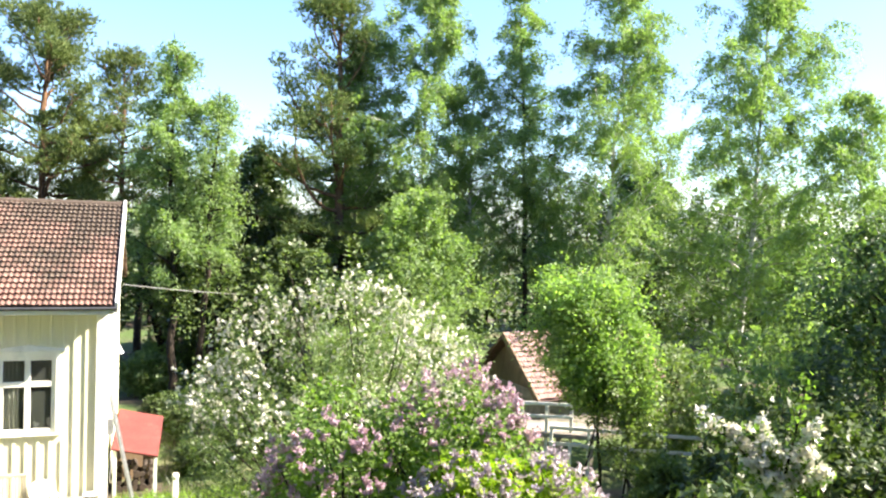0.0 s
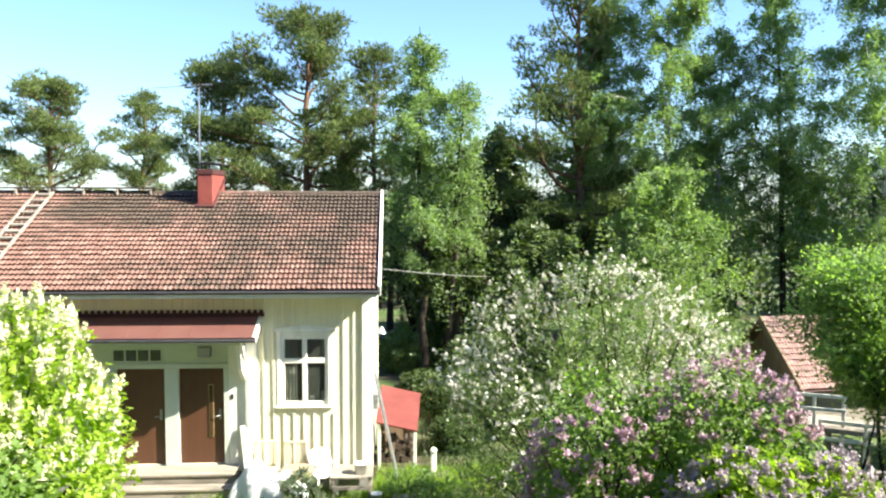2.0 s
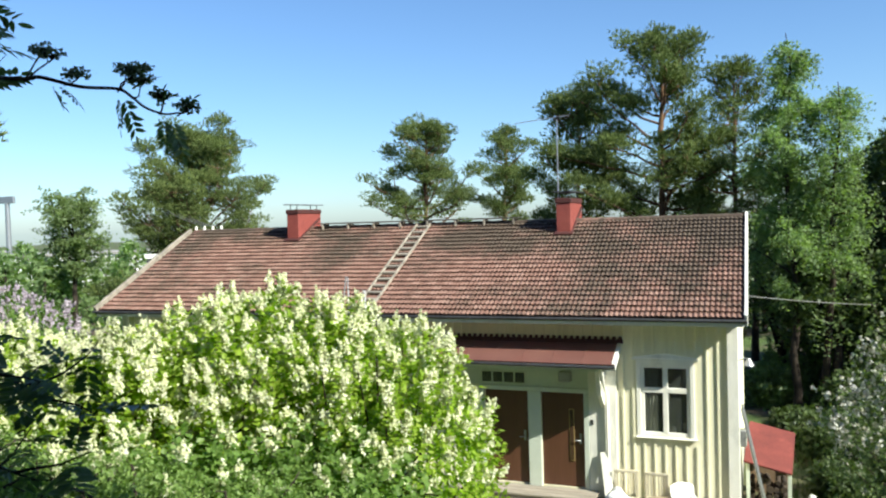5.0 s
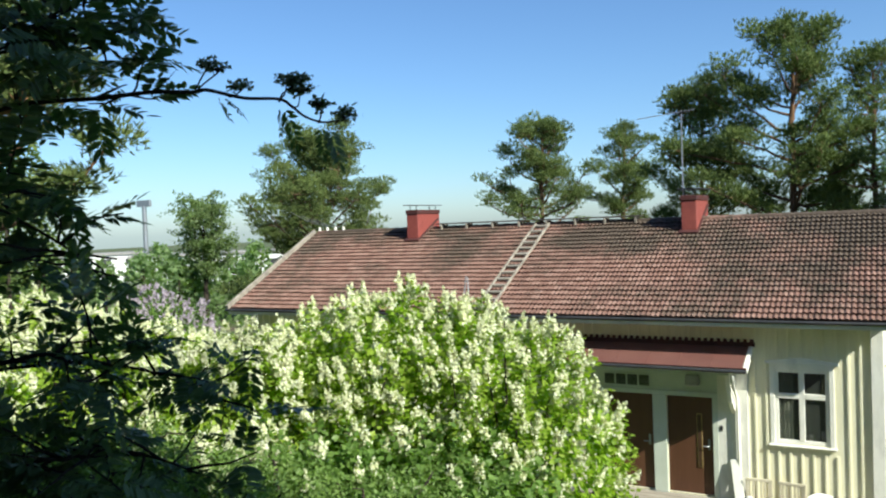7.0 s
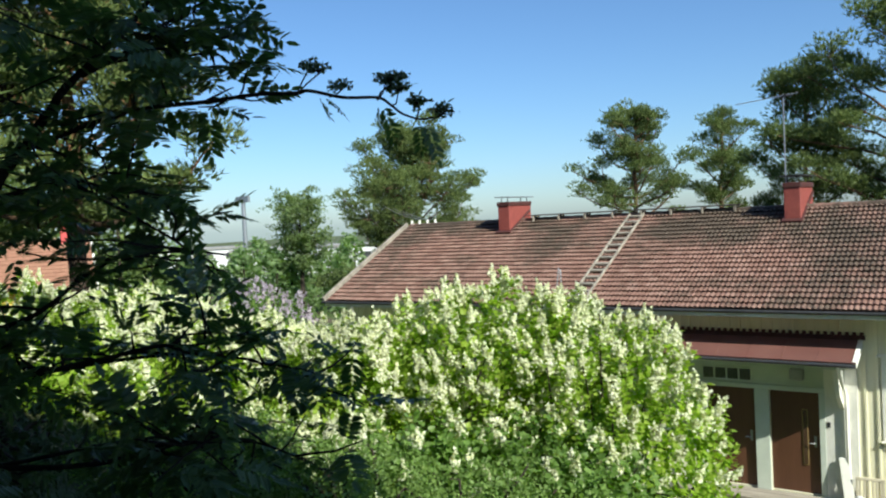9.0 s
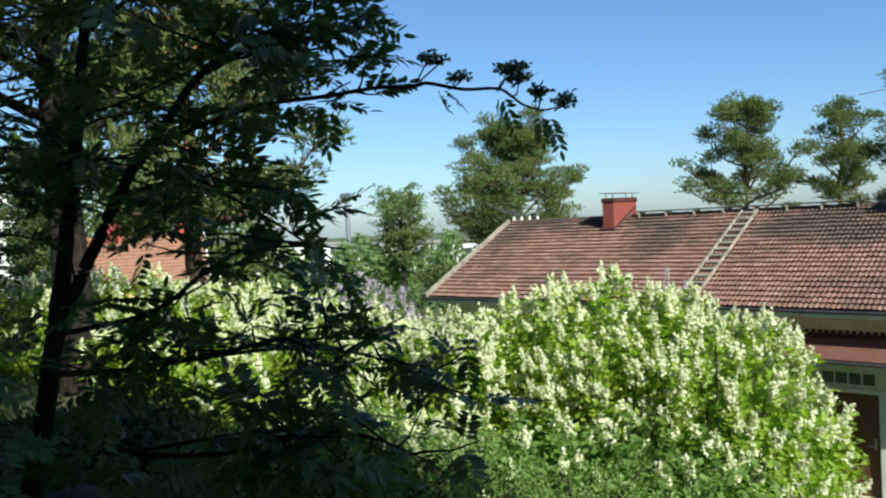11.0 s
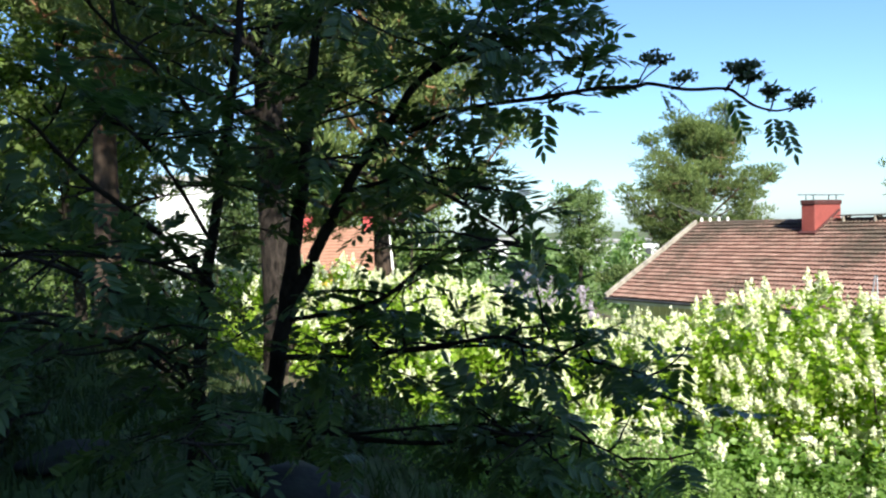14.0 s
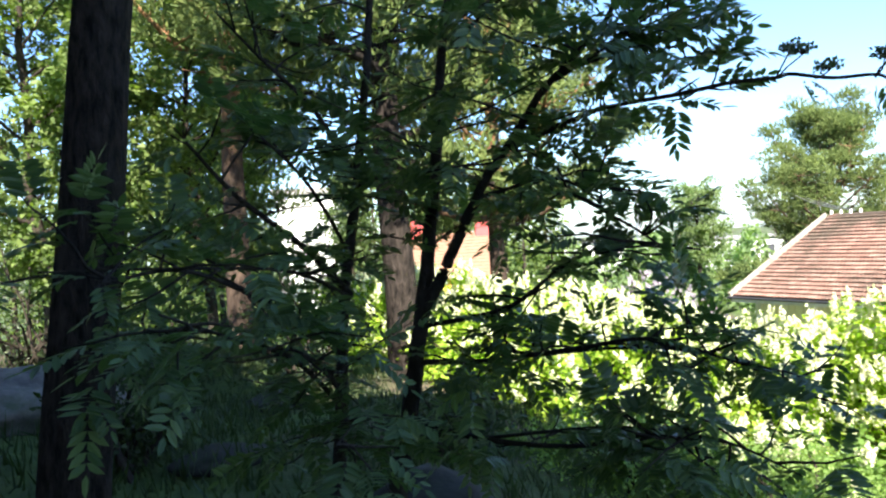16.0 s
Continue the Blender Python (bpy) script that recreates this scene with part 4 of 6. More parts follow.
antenna()


# porch
def porch():
    ob = tagged(empty("porch", (0, 0, 0)), "porch with red metal canopy roof over two brown doors")
    ob.parent = house
    x0, x1 = -7.4, -2.72
    y0, y1, z0, z1 = 15.93, HY0, 3.31, 3.60
    s = math.atan2(z1 - z0, y1 - y0)
    ln = math.hypot(z1 - z0, y1 - y0)
    m = Matrix.Translation((0, y0, z0)) @ Matrix.Rotation(s, 4, "X")
    bm = box((x0, -0.04, 0), (x1, ln, 0.035), 0.006, m)
    x = x0 + 0.3
    while x < x1 - 0.1:
        add_box(bm, (x, -0.035, 0.034), (x + 0.015, ln - 0.01, 0.042), 0, m)
        x += 0.62
    part("canopy", bm, M_REDMETAL, ob, "faded red sheet metal canopy")
    part("canopy_fascia", box((x0, y0 - 0.03, z0 - 0.10), (x1 - 0.06, y0 - 0.005, z0 - 0.012), 0.004), M_WHITE, ob)
    v, f = tube([(x0, y0 - 0.07, z0 - 0.03), (x1, y0 - 0.07, z0 - 0.05)], [0.03, 0.03], 8)
    part_np("gutter", v, f, M_DARKMETAL, ob, "", True)
    part("canopy_edge", box((x1 - 0.055, -0.03, -0.10), (x1 + 0.015, ln, 0.045), 0.006, m), M_WHITE, ob)
    part("soffit", box((x0, y0 + 0.0, z0 - 0.14), (x1 - 0.2, y1 - 0.01, z0 - 0.11), 0), M_PALE, ob)
    x = x0 + 0.02
    part("crest_board", box((x0, HY0 - 0.05, 3.62), (x1 + 0.06, HY0 - 0.03, 3.71), 0.003), M_DARKRED, ob, "dark scalloped trim")
    bm = bmesh.new()
    while x < x1:
        add_box(bm, (x, HY0 - 0.048, 3.711), (x + 0.075, HY0 - 0.032, 3.765), 0.012)
        x += 0.125
    tagged(part("crest_teeth", bm, M_DARKRED, ob), kind="stuff")
    # side screen
    bm = bmesh.new()
    pts = [(y1 - 0.45, 2.62), (y1 - 0.001, 2.25), (y1 - 0.001, z1 - 0.13), (y0 + 0.05, z0 - 0.11)]
    vs = [[bm.verts.new((x, y, z)) for y, z in pts] for x in (-3.13, -3.05)]
    bm.faces.new(vs[0])
    bm.faces.new(vs[1][::-1])
    for i in range(4):
        bm.faces.new((vs[0][i], vs[1][i], vs[1][(i + 1) % 4], vs[0][(i + 1) % 4]))
    bmesh.ops.recalc_face_normals(bm, faces=bm.faces)
    part("bracket_panel", bm, M_WHITE, ob, "white bracket panel")
    part("pilaster", box((-3.40, HY0 - 0.045, 0.42), (-2.82, HY0 - 0.001, 3.45), 0.008), M_WHITE, ob, "white boarded pilaster")
    v, f = tube([(-3.0, y0 - 0.07, z0 - 0.06), (-3.0, y0 + 0.2, z0 - 0.4), (-3.0, HY0 - 0.1, z0 - 0.75), (-2.99, HY0 - 0.1, 0.3)], [0.033] * 4, 8)
    part_np("downpipe", v, f, M_WHITE, ob, "white downpipe", True)
    # door surrounds
    bm = bmesh.new()
    for x, w in ((-3.50, 0.11), (-4.555, 0.28), (-5.79, 0.12)):
        a = x if x == -3.50 else x - w / 2 if w == 0.28 else x
        add_box(bm, (a, HY0 - 0.05, 0.42), (a + w, HY0 - 0.001, 2.561), 0.008)
    add_box(bm, (-5.79, HY0 - 0.05, 2.562), (-3.39, HY0 - 0.001, 2.66), 0.008)
    add_box(bm, (-5.79, HY0 - 0.045, 3.0), (-4.47, HY0 - 0.001, 3.06), 0.008)
    part("door_frame", bm, M_PALE, ob, "grey-green door frame")
    part("back_panel", box((-6.4, HY0 - 0.012, 2.661), (-3.405, HY0 - 0.002, z0 - 0.16), 0), M_PALE, ob)
    part("transom", box((-5.75, HY0 - 0.04, 2.70), (-4.72, HY0 - 0.013, 2.98), 0.005), M_PALE, ob)
    for k in range(4):
        part("transom_pane", box((-5.70 + k * 0.245, HY0 - 0.046, 2.73), (-5.49 + k * 0.245, HY0 - 0.041, 2.95), 0), M_GLASS, ob)
    # doors
    for k, (a, b, c, d) in enumerate(DOORS):
        dr = tagged(empty("door", (a, HY0 + 0.03, c)), "closed brown door with a narrow glazed slit" if k == 0 else "closed plain brown door")
        dr.parent = ob
        part("leaf", box((0.006, 0, 0.006), (b - a - 0.006, 0.05, d - c - 0.006), 0.006), M_DOOR, dr)
        if k == 0:
            part("slit_frame", box((0.585, -0.012, 0.55), (0.69, -0.001, 1.65), 0.004), M_BRASS, dr, "thin brass slit frame")
            part("slit_pane", box((0.597, -0.018, 0.562), (0.678, -0.0125, 1.638), 0), M_DARKGLASS, dr)
        hx = b - a - 0.09
        part_np("handle", *tube([(hx, -0.005, 1.0), (hx, -0.05, 1.0), (hx - 0.12, -0.055, 1.0)], [0.012, 0.012, 0.01], 7), M_STEEL, dr, "steel handle", True)
        part("lock_plate", box((hx - 0.025, -0.008, 0.92), (hx + 0.025, -0.001, 1.14), 0.003), M_STEEL, dr)
    part("lamp", box((-4.0, HY0 - 0.15, 2.80), (-3.74, HY0 - 0.013, 3.02), 0.02), M_STEEL, ob, "grey box lamp")
    part("sign", box((-3.36, HY0 - 0.06, 1.92), (-3.30, HY0 - 0.052, 2.02), 0.002), M_DARKMETAL, ob)
    # steps
    for k, (ya, yb, z) in enumerate(((16.05, HY0 - 0.055, 0.55), (15.72, 16.04, 0.37), (15.40, 15.71, 0.19))):
        n = 3 if k == 0 else 2
        for j in range(n):
            w = (yb - ya) / n
            part("step_plank", box((-6.2, ya + j * w, z - 0.045), (-3.2, ya + (j + 1) * w - 0.012, z), 0.006), M_OLDWOOD, ob)
        part("riser", box((-6.2, ya + 0.03, z - 0.17 - 0.1), (-3.2, ya + 0.06, z - 0.046), 0.004), M_OLDWOOD, ob)


porch()
lay_tiles()

# ---- trees behind the house ----
pine(-3.6, 31.87, 12.9, 3.8, 4.4, "tall scots pine with a broad ragged crown behind the house", 11, 42, (0.2, 0), 0.2, lop=(-0.18, 0.0))
pine(-7.0, 33.3, 11.4, 2.9, 4.8, "scots pine with dense dark crown behind the house", 12, 27)
pine(-0.9, 33.0, 12.1, 2.6, 4.3, "slender scots pine beside a broader pine", 13, 34, form=CONE, pad=0.85)
pine(-15.8, 39.0, 11.3, 4.3, 5.6, "scots pine with wide layered crown behind the roof", 14, 32, (0, 0), 0.2, form=BROAD, lop=(-0.25, 0.0))
pine(-12.7, 42.0, 11.1, 2.6, 5.8, "scots pine with open crown behind the roof", 15, 19)
pine(-23.3, 30.1, 10.4, 4.9, 2.2, "bushy scots pine beyond the end of the roof", 16, 64, form=((0, 1.0), (0.3, 0.95), (0.6, 0.7), (1, 0.35)))
pine(6.8, 28.6, 14.6, 2.9, 4.0, "tall dark scots pine with open crown among the birches", 17, 34, (0.2, 0), 0.24, bare=8, lop=(-0.4, -0.1))
birch(1.75, 26.3, 9.9, 0.95, 4.5, "slender birch with a thin open top near the gable", 38, 12000, leaf=0.08, stem=B_DARK)
birch(0.9, 25.9, 11.5, 1.75, 3.2, "slim light green birch beside the house gable", 21, 34000, leaf=0.082, limbs=34, stem=B_DARK, form=((0, 0.9), (0.2, 1.0), (0.5, 0.8), (0.8, 0.45), (1, 0.15)))
birch(9.7, 28.4, 15.0, 3.4, 1.0, "tall birch with white stem and weeping twigs", 22, 86000, leaf=0.085)
birch(7.6, 29.5, 13.6, 2.6, 3.0, "tall birch behind a white-stemmed birch", 23, 46000, leaf=0.085)
birch(11.3, 28.3, 12.2, 1.9, 1.6, "slim birch beside a taller birch", 34, 40000, leaf=0.085)
birch(13.9, 27.7, 15.2, 1.9, 4.0, "tall narrow birch with a dark leaning stem", 24, 40000, (-0.8, 0), leaf=0.085, stem=B_DARK)
birch(16.0, 25.4, 15.5, 3.4, 2.4, "broad tall birch in fresh leaf", 25, 90000, leaf=0.085, limbs=70)
birch(22.5, 26.1, 16.7, 4.5, 0.8, "large birch with spreading leafy crown", 26, 100000, leaf=0.098, limbs=76, form=((0, 0.7), (0.3, 1.0), (0.6, 0.8), (1, 0.3)))
birch(23.8, 22.2, 11.2, 3.4, 0.6, "birch at the edge of the wood", 27, 44000)
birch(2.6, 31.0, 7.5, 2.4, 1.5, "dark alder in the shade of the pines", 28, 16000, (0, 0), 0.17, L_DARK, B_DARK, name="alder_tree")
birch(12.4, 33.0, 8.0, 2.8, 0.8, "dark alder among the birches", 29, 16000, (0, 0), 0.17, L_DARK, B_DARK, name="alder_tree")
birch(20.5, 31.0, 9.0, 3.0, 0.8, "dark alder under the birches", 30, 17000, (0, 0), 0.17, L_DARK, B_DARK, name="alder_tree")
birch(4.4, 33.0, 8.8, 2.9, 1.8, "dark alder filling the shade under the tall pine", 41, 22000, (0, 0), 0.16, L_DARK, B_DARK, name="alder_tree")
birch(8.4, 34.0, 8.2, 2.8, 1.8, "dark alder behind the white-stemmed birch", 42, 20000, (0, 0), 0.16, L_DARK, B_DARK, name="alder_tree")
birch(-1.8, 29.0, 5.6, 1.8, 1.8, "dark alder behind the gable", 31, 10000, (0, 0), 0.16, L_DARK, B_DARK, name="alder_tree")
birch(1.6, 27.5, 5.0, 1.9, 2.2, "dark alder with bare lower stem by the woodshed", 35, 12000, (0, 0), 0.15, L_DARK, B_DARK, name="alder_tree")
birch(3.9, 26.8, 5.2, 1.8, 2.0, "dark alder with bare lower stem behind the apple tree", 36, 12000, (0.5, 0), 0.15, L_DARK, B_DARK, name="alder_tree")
birch(8.2, 24.8, 6.8, 2.5, 0.8, "leafy young birch behind the small red roof", 33, 34000, (0, 0), 0.1, None, B_DARK, 0.07, 0.2, "birch_sapling")
for i, (x, y, h) in enumerate(((0.9, 30.0, 5.0), (1.9, 33.5, 5.0), (2.7, 28.6, 4.6), (3.2, 35.0, 5.0), (-0.2, 36.0, 5.0), (2.0, 26.6, 4.5), (3.4, 30.6, 5.0), (4.6, 29.5, 5.0))):
    rng_ = np.random.default_rng(400 + i)
    ln_ = bend(rng_, (x, y, hz(x, y) - 0.1), (rng_.normal() * 0.06, 0, 1), h, 8, 0, 0.04)
    tagged(part_np("tree_trunk", *tube(ln_, np.linspace(0.17, 0.08, 9), 8), B_DARK, None, "", True), "dark bare trunk in the shade of the wood", "tree trunk", "bare trunks")
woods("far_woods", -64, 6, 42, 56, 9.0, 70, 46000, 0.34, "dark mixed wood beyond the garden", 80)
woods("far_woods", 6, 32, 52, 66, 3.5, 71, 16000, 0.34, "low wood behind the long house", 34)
woods("far_woods", 34, 62, 55, 78, 5.6, 72, 18000, 0.4, "pale green trees far beyond the house", 40, L_BIRCH)
woods("far_woods", 75.8, 104, 26, 46, 8.5, 73, 52000, 0.2, "sunlit wood beyond the shady rise", 50, L_WOOD)
woods("far_woods", 55.5, 70.5, 48, 58, 14.5, 74, 22000, 0.3, "tall wood behind the neighbour house", 34, L_WOOD)

# ---- garden shrubs ----
for i, (az, d, top, r, fl) in enumerate(((27.2, 8.6, 5.28, 1.45, 0.9), (34.5, 8.8, 5.52, 1.5, 1.0), (43.5, 9.0, 5.12, 1.6, 1.0), (52, 9.8, 5.25, 1.65, 0.95), (60, 11.0, 5.55, 1.8, 0.9), (68, 12.4, 5.75, 1.9, 0.8),
                                         (31, 7.3, 4.4, 1.15, 0.14), (40.5, 7.4, 4.45, 1.25, 0.22), (51, 7.7, 4.4, 1.25, 0.25))):
    a = radians(az)
    bush("white_lilac", -d * math.sin(a), d * math.cos(a), r, r, top, "dense lilac bush covered in creamy white flower spikes", "lilac bush", L_WLILAC if i < 6 else L_LILAC, 40 + i, 820 if az < 56 else 520, 20, 0.072, LEAF, 0.9,
         flowers=fl, flower_mat=F_WHITE, flower_size=0.135, floret=0.025, per=32, pair=3, upright=0.4, high=-0.05 if i < 6 else 0.0, shoots=60, flower_label="creamy white panicles", fill=2000, fat=0.33, along=0.12)
for i, (az, d, top, r) in enumerate(((30, 6.5, 3.75, 0.8), (37, 6.4, 3.85, 0.85), (46, 6.5, 3.85, 0.85), (55, 6.7, 3.95, 0.9))):
    a = radians(az)
    bush("low_shrub", -d * math.sin(a), d * math.cos(a), r, r, max(top, hz(-d * math.sin(a), d * math.cos(a)) + 0.75), "low fine-leaved green shrub in front of the white lilacs", "shrub", L_SPIREA, 180 + i, 420, 20, 0.04, LEAF, 0.55, 20, 16, fill=1500, twig_len=0.35)
bush("purple_lilac", 2.55, 9.0, 1.15, 1.1, 4.2, "lilac bush with dense mauve flower clusters on the slope", "lilac bush", L_LILAC, 60, 420, 18, 0.07, LEAF, flowers=1.0, flower_mat=F_PURPLE, flower_size=0.12, floret=0.026, per=18, high=-0.9, pair=4, cluster=-0.05, fat=0.36, patch=0.75, flower_label="mauve panicles")
bush("purple_lilac", 3.7, 8.6, 1.0, 1.0, 4.4, "tall lilac bush with fading mauve flower clusters", "lilac bush", L_LILAC, 66, 420, 18, 0.07, LEAF, flowers=1.0, flower_mat=F_PURPLE, flower_size=0.12, floret=0.026, per=18, high=-0.9, pair=4, cluster=0.2, fat=0.36, patch=0.75, flower_label="mauve panicles")
bush("purple_lilac", 3.6, 7.7, 0.85, 0.85, 3.75, "leafy lilac bush with few pale mauve flowers", "lilac bush", L_WLILAC, 64, 360, 22, 0.075, LEAF, flowers=0.9, flower_mat=F_PALELILAC, flower_size=0.13, floret=0.028, per=16, high=-0.5, pair=4, cluster=0.5, fat=0.36, flower_label="pale mauve panicles")
bush("purple_lilac", 4.35, 7.5, 0.6, 0.6, 3.55, "small lilac bush with pale mauve flowers", "lilac bush", L_WLILAC, 67, 260, 22, 0.075, LEAF, flowers=0.9, flower_mat=F_PALELILAC, flower_size=0.13, floret=0.028, per=16, high=-0.5, pair=4, cluster=0.0, fat=0.36, flower_label="pale mauve panicles")
bush("apple_tree", 3.55, 12.9, 2.35, 1.8, 4.7, "apple tree in full white blossom", "apple tree", L_APPLE, 61, 1700, 22, 0.062, LEAF, 0.6, 60, 46, flowers=1.0, flower_mat=F_APPLE, flower_size=0.085, floret=0.04, per=9, high=-0.1, fill=7000, shoots=190, bare_shoots=1, pair=3, tall=4.2, fat=0.5, flower_label="white blossom", lift=0.5, rough=1.7, along=0.9, cluster=-0.3, patch=0.55, twig_len=0.55)
DOME = ((0, 0.45), (0.3, 0.8), (0.6, 1.0), (0.85, 0.95), (1, 0.65))
birch(9.3, 14.4, 4.85, 1.1, 2.5, "young maple in bright green leaf with a rounded crown", 62, 27000, (0, 0), 0.075, L_MAPLE, B_DARK, 0.05, 0.3, "maple_tree", hang=0.9, form=DOME, limbs=80, spread=0.13, rise=0.5)
birch(8.95, 14.7, 3.7, 0.5, 2.0, "thin maple stem in leaf beside the young maple", 63, 4000, (-0.15, 0), 0.07, L_MAPLE, B_DARK, 0.035, 0.2, "maple_tree", hang=0.8)
birch(9.6, 14.2, 4.0, 0.65, 1.8, "leaning thin maple stem in leaf", 65, 8000, (0.2, 0), 0.07, L_MAPLE, B_DARK, 0.035, 0.2, "maple_tree", hang=0.8)
birch(9.3, 13.9, 3.4, 0.9, 0.9, "low maple shoots under the young maple", 68, 5000, (0, 0), 0.07, L_APPLE, B_DARK, 0.03, 0.2, "maple_tree", hang=0.8)
for i, (x, y, r, top, mat) in enumerate(((12.2, 13.2, 1.3, 2.9, L_APPLE), (14.2, 14.6, 2.2, 4.2, L_BIRCH), (10.2, 10.0, 1.8, 3.4, L_DARK), (13.5, 11.0, 2.2, 5.0, L_DARK), (7.9, 8.6, 1.2, 2.6, L_DARK), (17.5, 15.5, 2.6, 5.5, L_BIRCH), (1.6, 21.8, 0.9, 1.3, L_DARK),
                                         (6.4, 18.4, 1.3, 2.7, L_APPLE), (13.6, 18.4, 1.5, 3.0, L_APPLE), (9.7, 12.9, 0.7, 1.75, L_APPLE), (10.9, 12.6, 0.9, 1.9, L_APPLE), (6.0, 22.0, 1.6, 3.2, L_BIRCH), (2.6, 24.6, 1.2, 2.0, L_DARK), (3.8, 28.0, 1.5, 2.4, L_DARK), (1.6, 31.0, 1.6, 2.2, L_BIRCH), (1.5, 19.0, 0.6, 0.9, L_DARK), (2.4, 20.2, 0.9, 1.4, L_DARK), (0.9, 23.6, 0.7, 1.0, L_DARK), (3.0, 22.4, 1.0, 1.7, L_DARK), (0.4, 27.6, 1.1, 1.6, L_BIRCH))):
    bush("green_shrub", x, y, r, r, top, "dense green shrub at the edge of the garden", "shrub", mat, 80 + i, 280, 20, 0.13, NEEDLE, 0.75, 24, fill=2000)


def apple_sprig():
    """A young apple tree: a thin stem forking into arching shoots, each strung with leaves and blossom clusters."""
    rng = np.random.default_rng(95)
    x, y = 4.4, 4.3
    z = hz(x, y) - 0.05
    ob = tagged(empty("apple_sapling", (x, y, z)), "young apple tree with white blossom along its arching shoots", "apple tree")
    o = np.array((x, y, z))
    fork = np.array((4.38, 4.28, 4.15)) - o
    wood = [tube([(0, 0, 0), fork * 0.5 + (0.02, 0, 0), fork], [0.03, 0.026, 0.022], 8)]
    leaf_at, leaf_d, blo, blo_d = [], [], [], []
    for tip, thick, share in (((3.99, 4.62, 4.68), 1.0, 1.0), ((4.12, 4.5, 4.62), 0.8, 0.9), ((4.22, 4.42, 4.66), 0.8, 0.5), ((4.3, 4.3, 4.55), 0.8, 0.9), ((4.34, 4.4, 4.68), 0.7, 0.8), ((4.5, 4.18, 5.08), 0.9, 0.2), ((4.56, 4.16, 4.7), 0.8, 0.8), ((4.46, 4.1, 4.5), 0.7, 0.8), ((4.16, 4.36, 4.42), 0.7, 0.9), ((4.62, 4.08, 4.42), 0.7, 0.7), ((4.3, 4.2, 4.36), 0.6, 0.8)):
        e = np.array(tip) - o
        mid = (fork + e) / 2 + np.array((0, 0, 0.06)) + rng.normal(size=3) * 0.03
        ln = smooth_line([fork, mid, e], 8)
        wood.append(tube(ln, np.linspace(0.014, 0.004, len(ln)) * thick, 6))
        for q in np.linspace(0.25, 1.0, 13):
            p = sample(ln, [q])[0]
            n = 7
            leaf_at.append(p + rng.normal(size=(n, 3)) * 0.025)
            leaf_d.append(rng.normal(size=(n, 3)) + (0, 0, 0.5))
            if rng.uniform() < share:
                n = 16
                c = p + rng.normal(size=3) * 0.03 + (0, 0, 0.03)
                blo.append(c + rng.normal(size=(n, 3)) * 0.022)
                blo_d.append(rng.normal(size=(n, 3)))
    leaf_at, leaf_d, blo, blo_d = (np.concatenate(k) for k in (leaf_at, leaf_d, blo, blo_d))
    part_np("stem", *join(wood), B_DARK, ob, "thin dark stems", True)
    part_np("foliage", *cards(leaf_at, leaf_d, rng.normal(size=leaf_at.shape) + (0, 0, 0.8), 0.05 * rng.uniform(0.6, 1.3, len(leaf_at)), 0.028, LEAF), L_LILAC, ob)
    part_np("blossom", *cards(blo, blo_d, rng.normal(size=blo.shape) + (0, 0, 0.6), 0.034, 0.034, PETAL), F_APPLE, ob, "white blossom clusters")

# Alder added at the far right to cast shade over the garden edge.
birch(17.6, 9.6, 8.6, 2.8, 2.6, "broad dark alder added to shade the edge of the garden", 39, 26000, (0, 0), 0.12, L_ROWAN, B_DARK, 0.14, name="alder_tree")
birch(15.3, 13.3, 6.4, 2.3, 2.9, "dark alder at the edge of the garden", 37, 13000, (0.5, 0), 0.1, L_ROWAN, B_DARK, 0.12, name="alder_tree")

# ---- the shady rise: rowan, pines, boulder ----
def smooth_line(pts, n=14):
    """A smooth line through a few places."""
    p = np.asarray(pts, float)
    p = np.concatenate([2 * p[:1] - p[1:2], p, 2 * p[-1:] - p[-2:-1]])
    out = []
    for i in range(1, len(p) - 2):
        for t in np.linspace(0, 1, n, endpoint=False):
            a, b, c, d = p[i - 1], p[i], p[i + 1], p[i + 2]
            out.append(0.5 * (2 * b + (c - a) * t + (2 * a - 5 * b + 4 * c - d) * t * t + (3 * b - a - 3 * c + d) * t ** 3))
    out.append(p[-2])
    return np.array(out)


def umbel(rng, at, up, r=0.05):
    """A flat head of small buds on forking stalks."""
    wood, buds = [], []
    for i in range(10):
        e = at + up * r * 0.7 + unit(rng.normal(size=3)) * r * (1.15, 1.15, 0.45)
        wood.append(tube([at, (at + e) / 2 + up * 0.006, e], [0.003, 0.0025, 0.002], 4))
        buds.append(np.repeat(e[None], 7, 0) + rng.normal(size=(7, 3)) * (0.011, 0.011, 0.007))
    return wood, np.concatenate(buds)


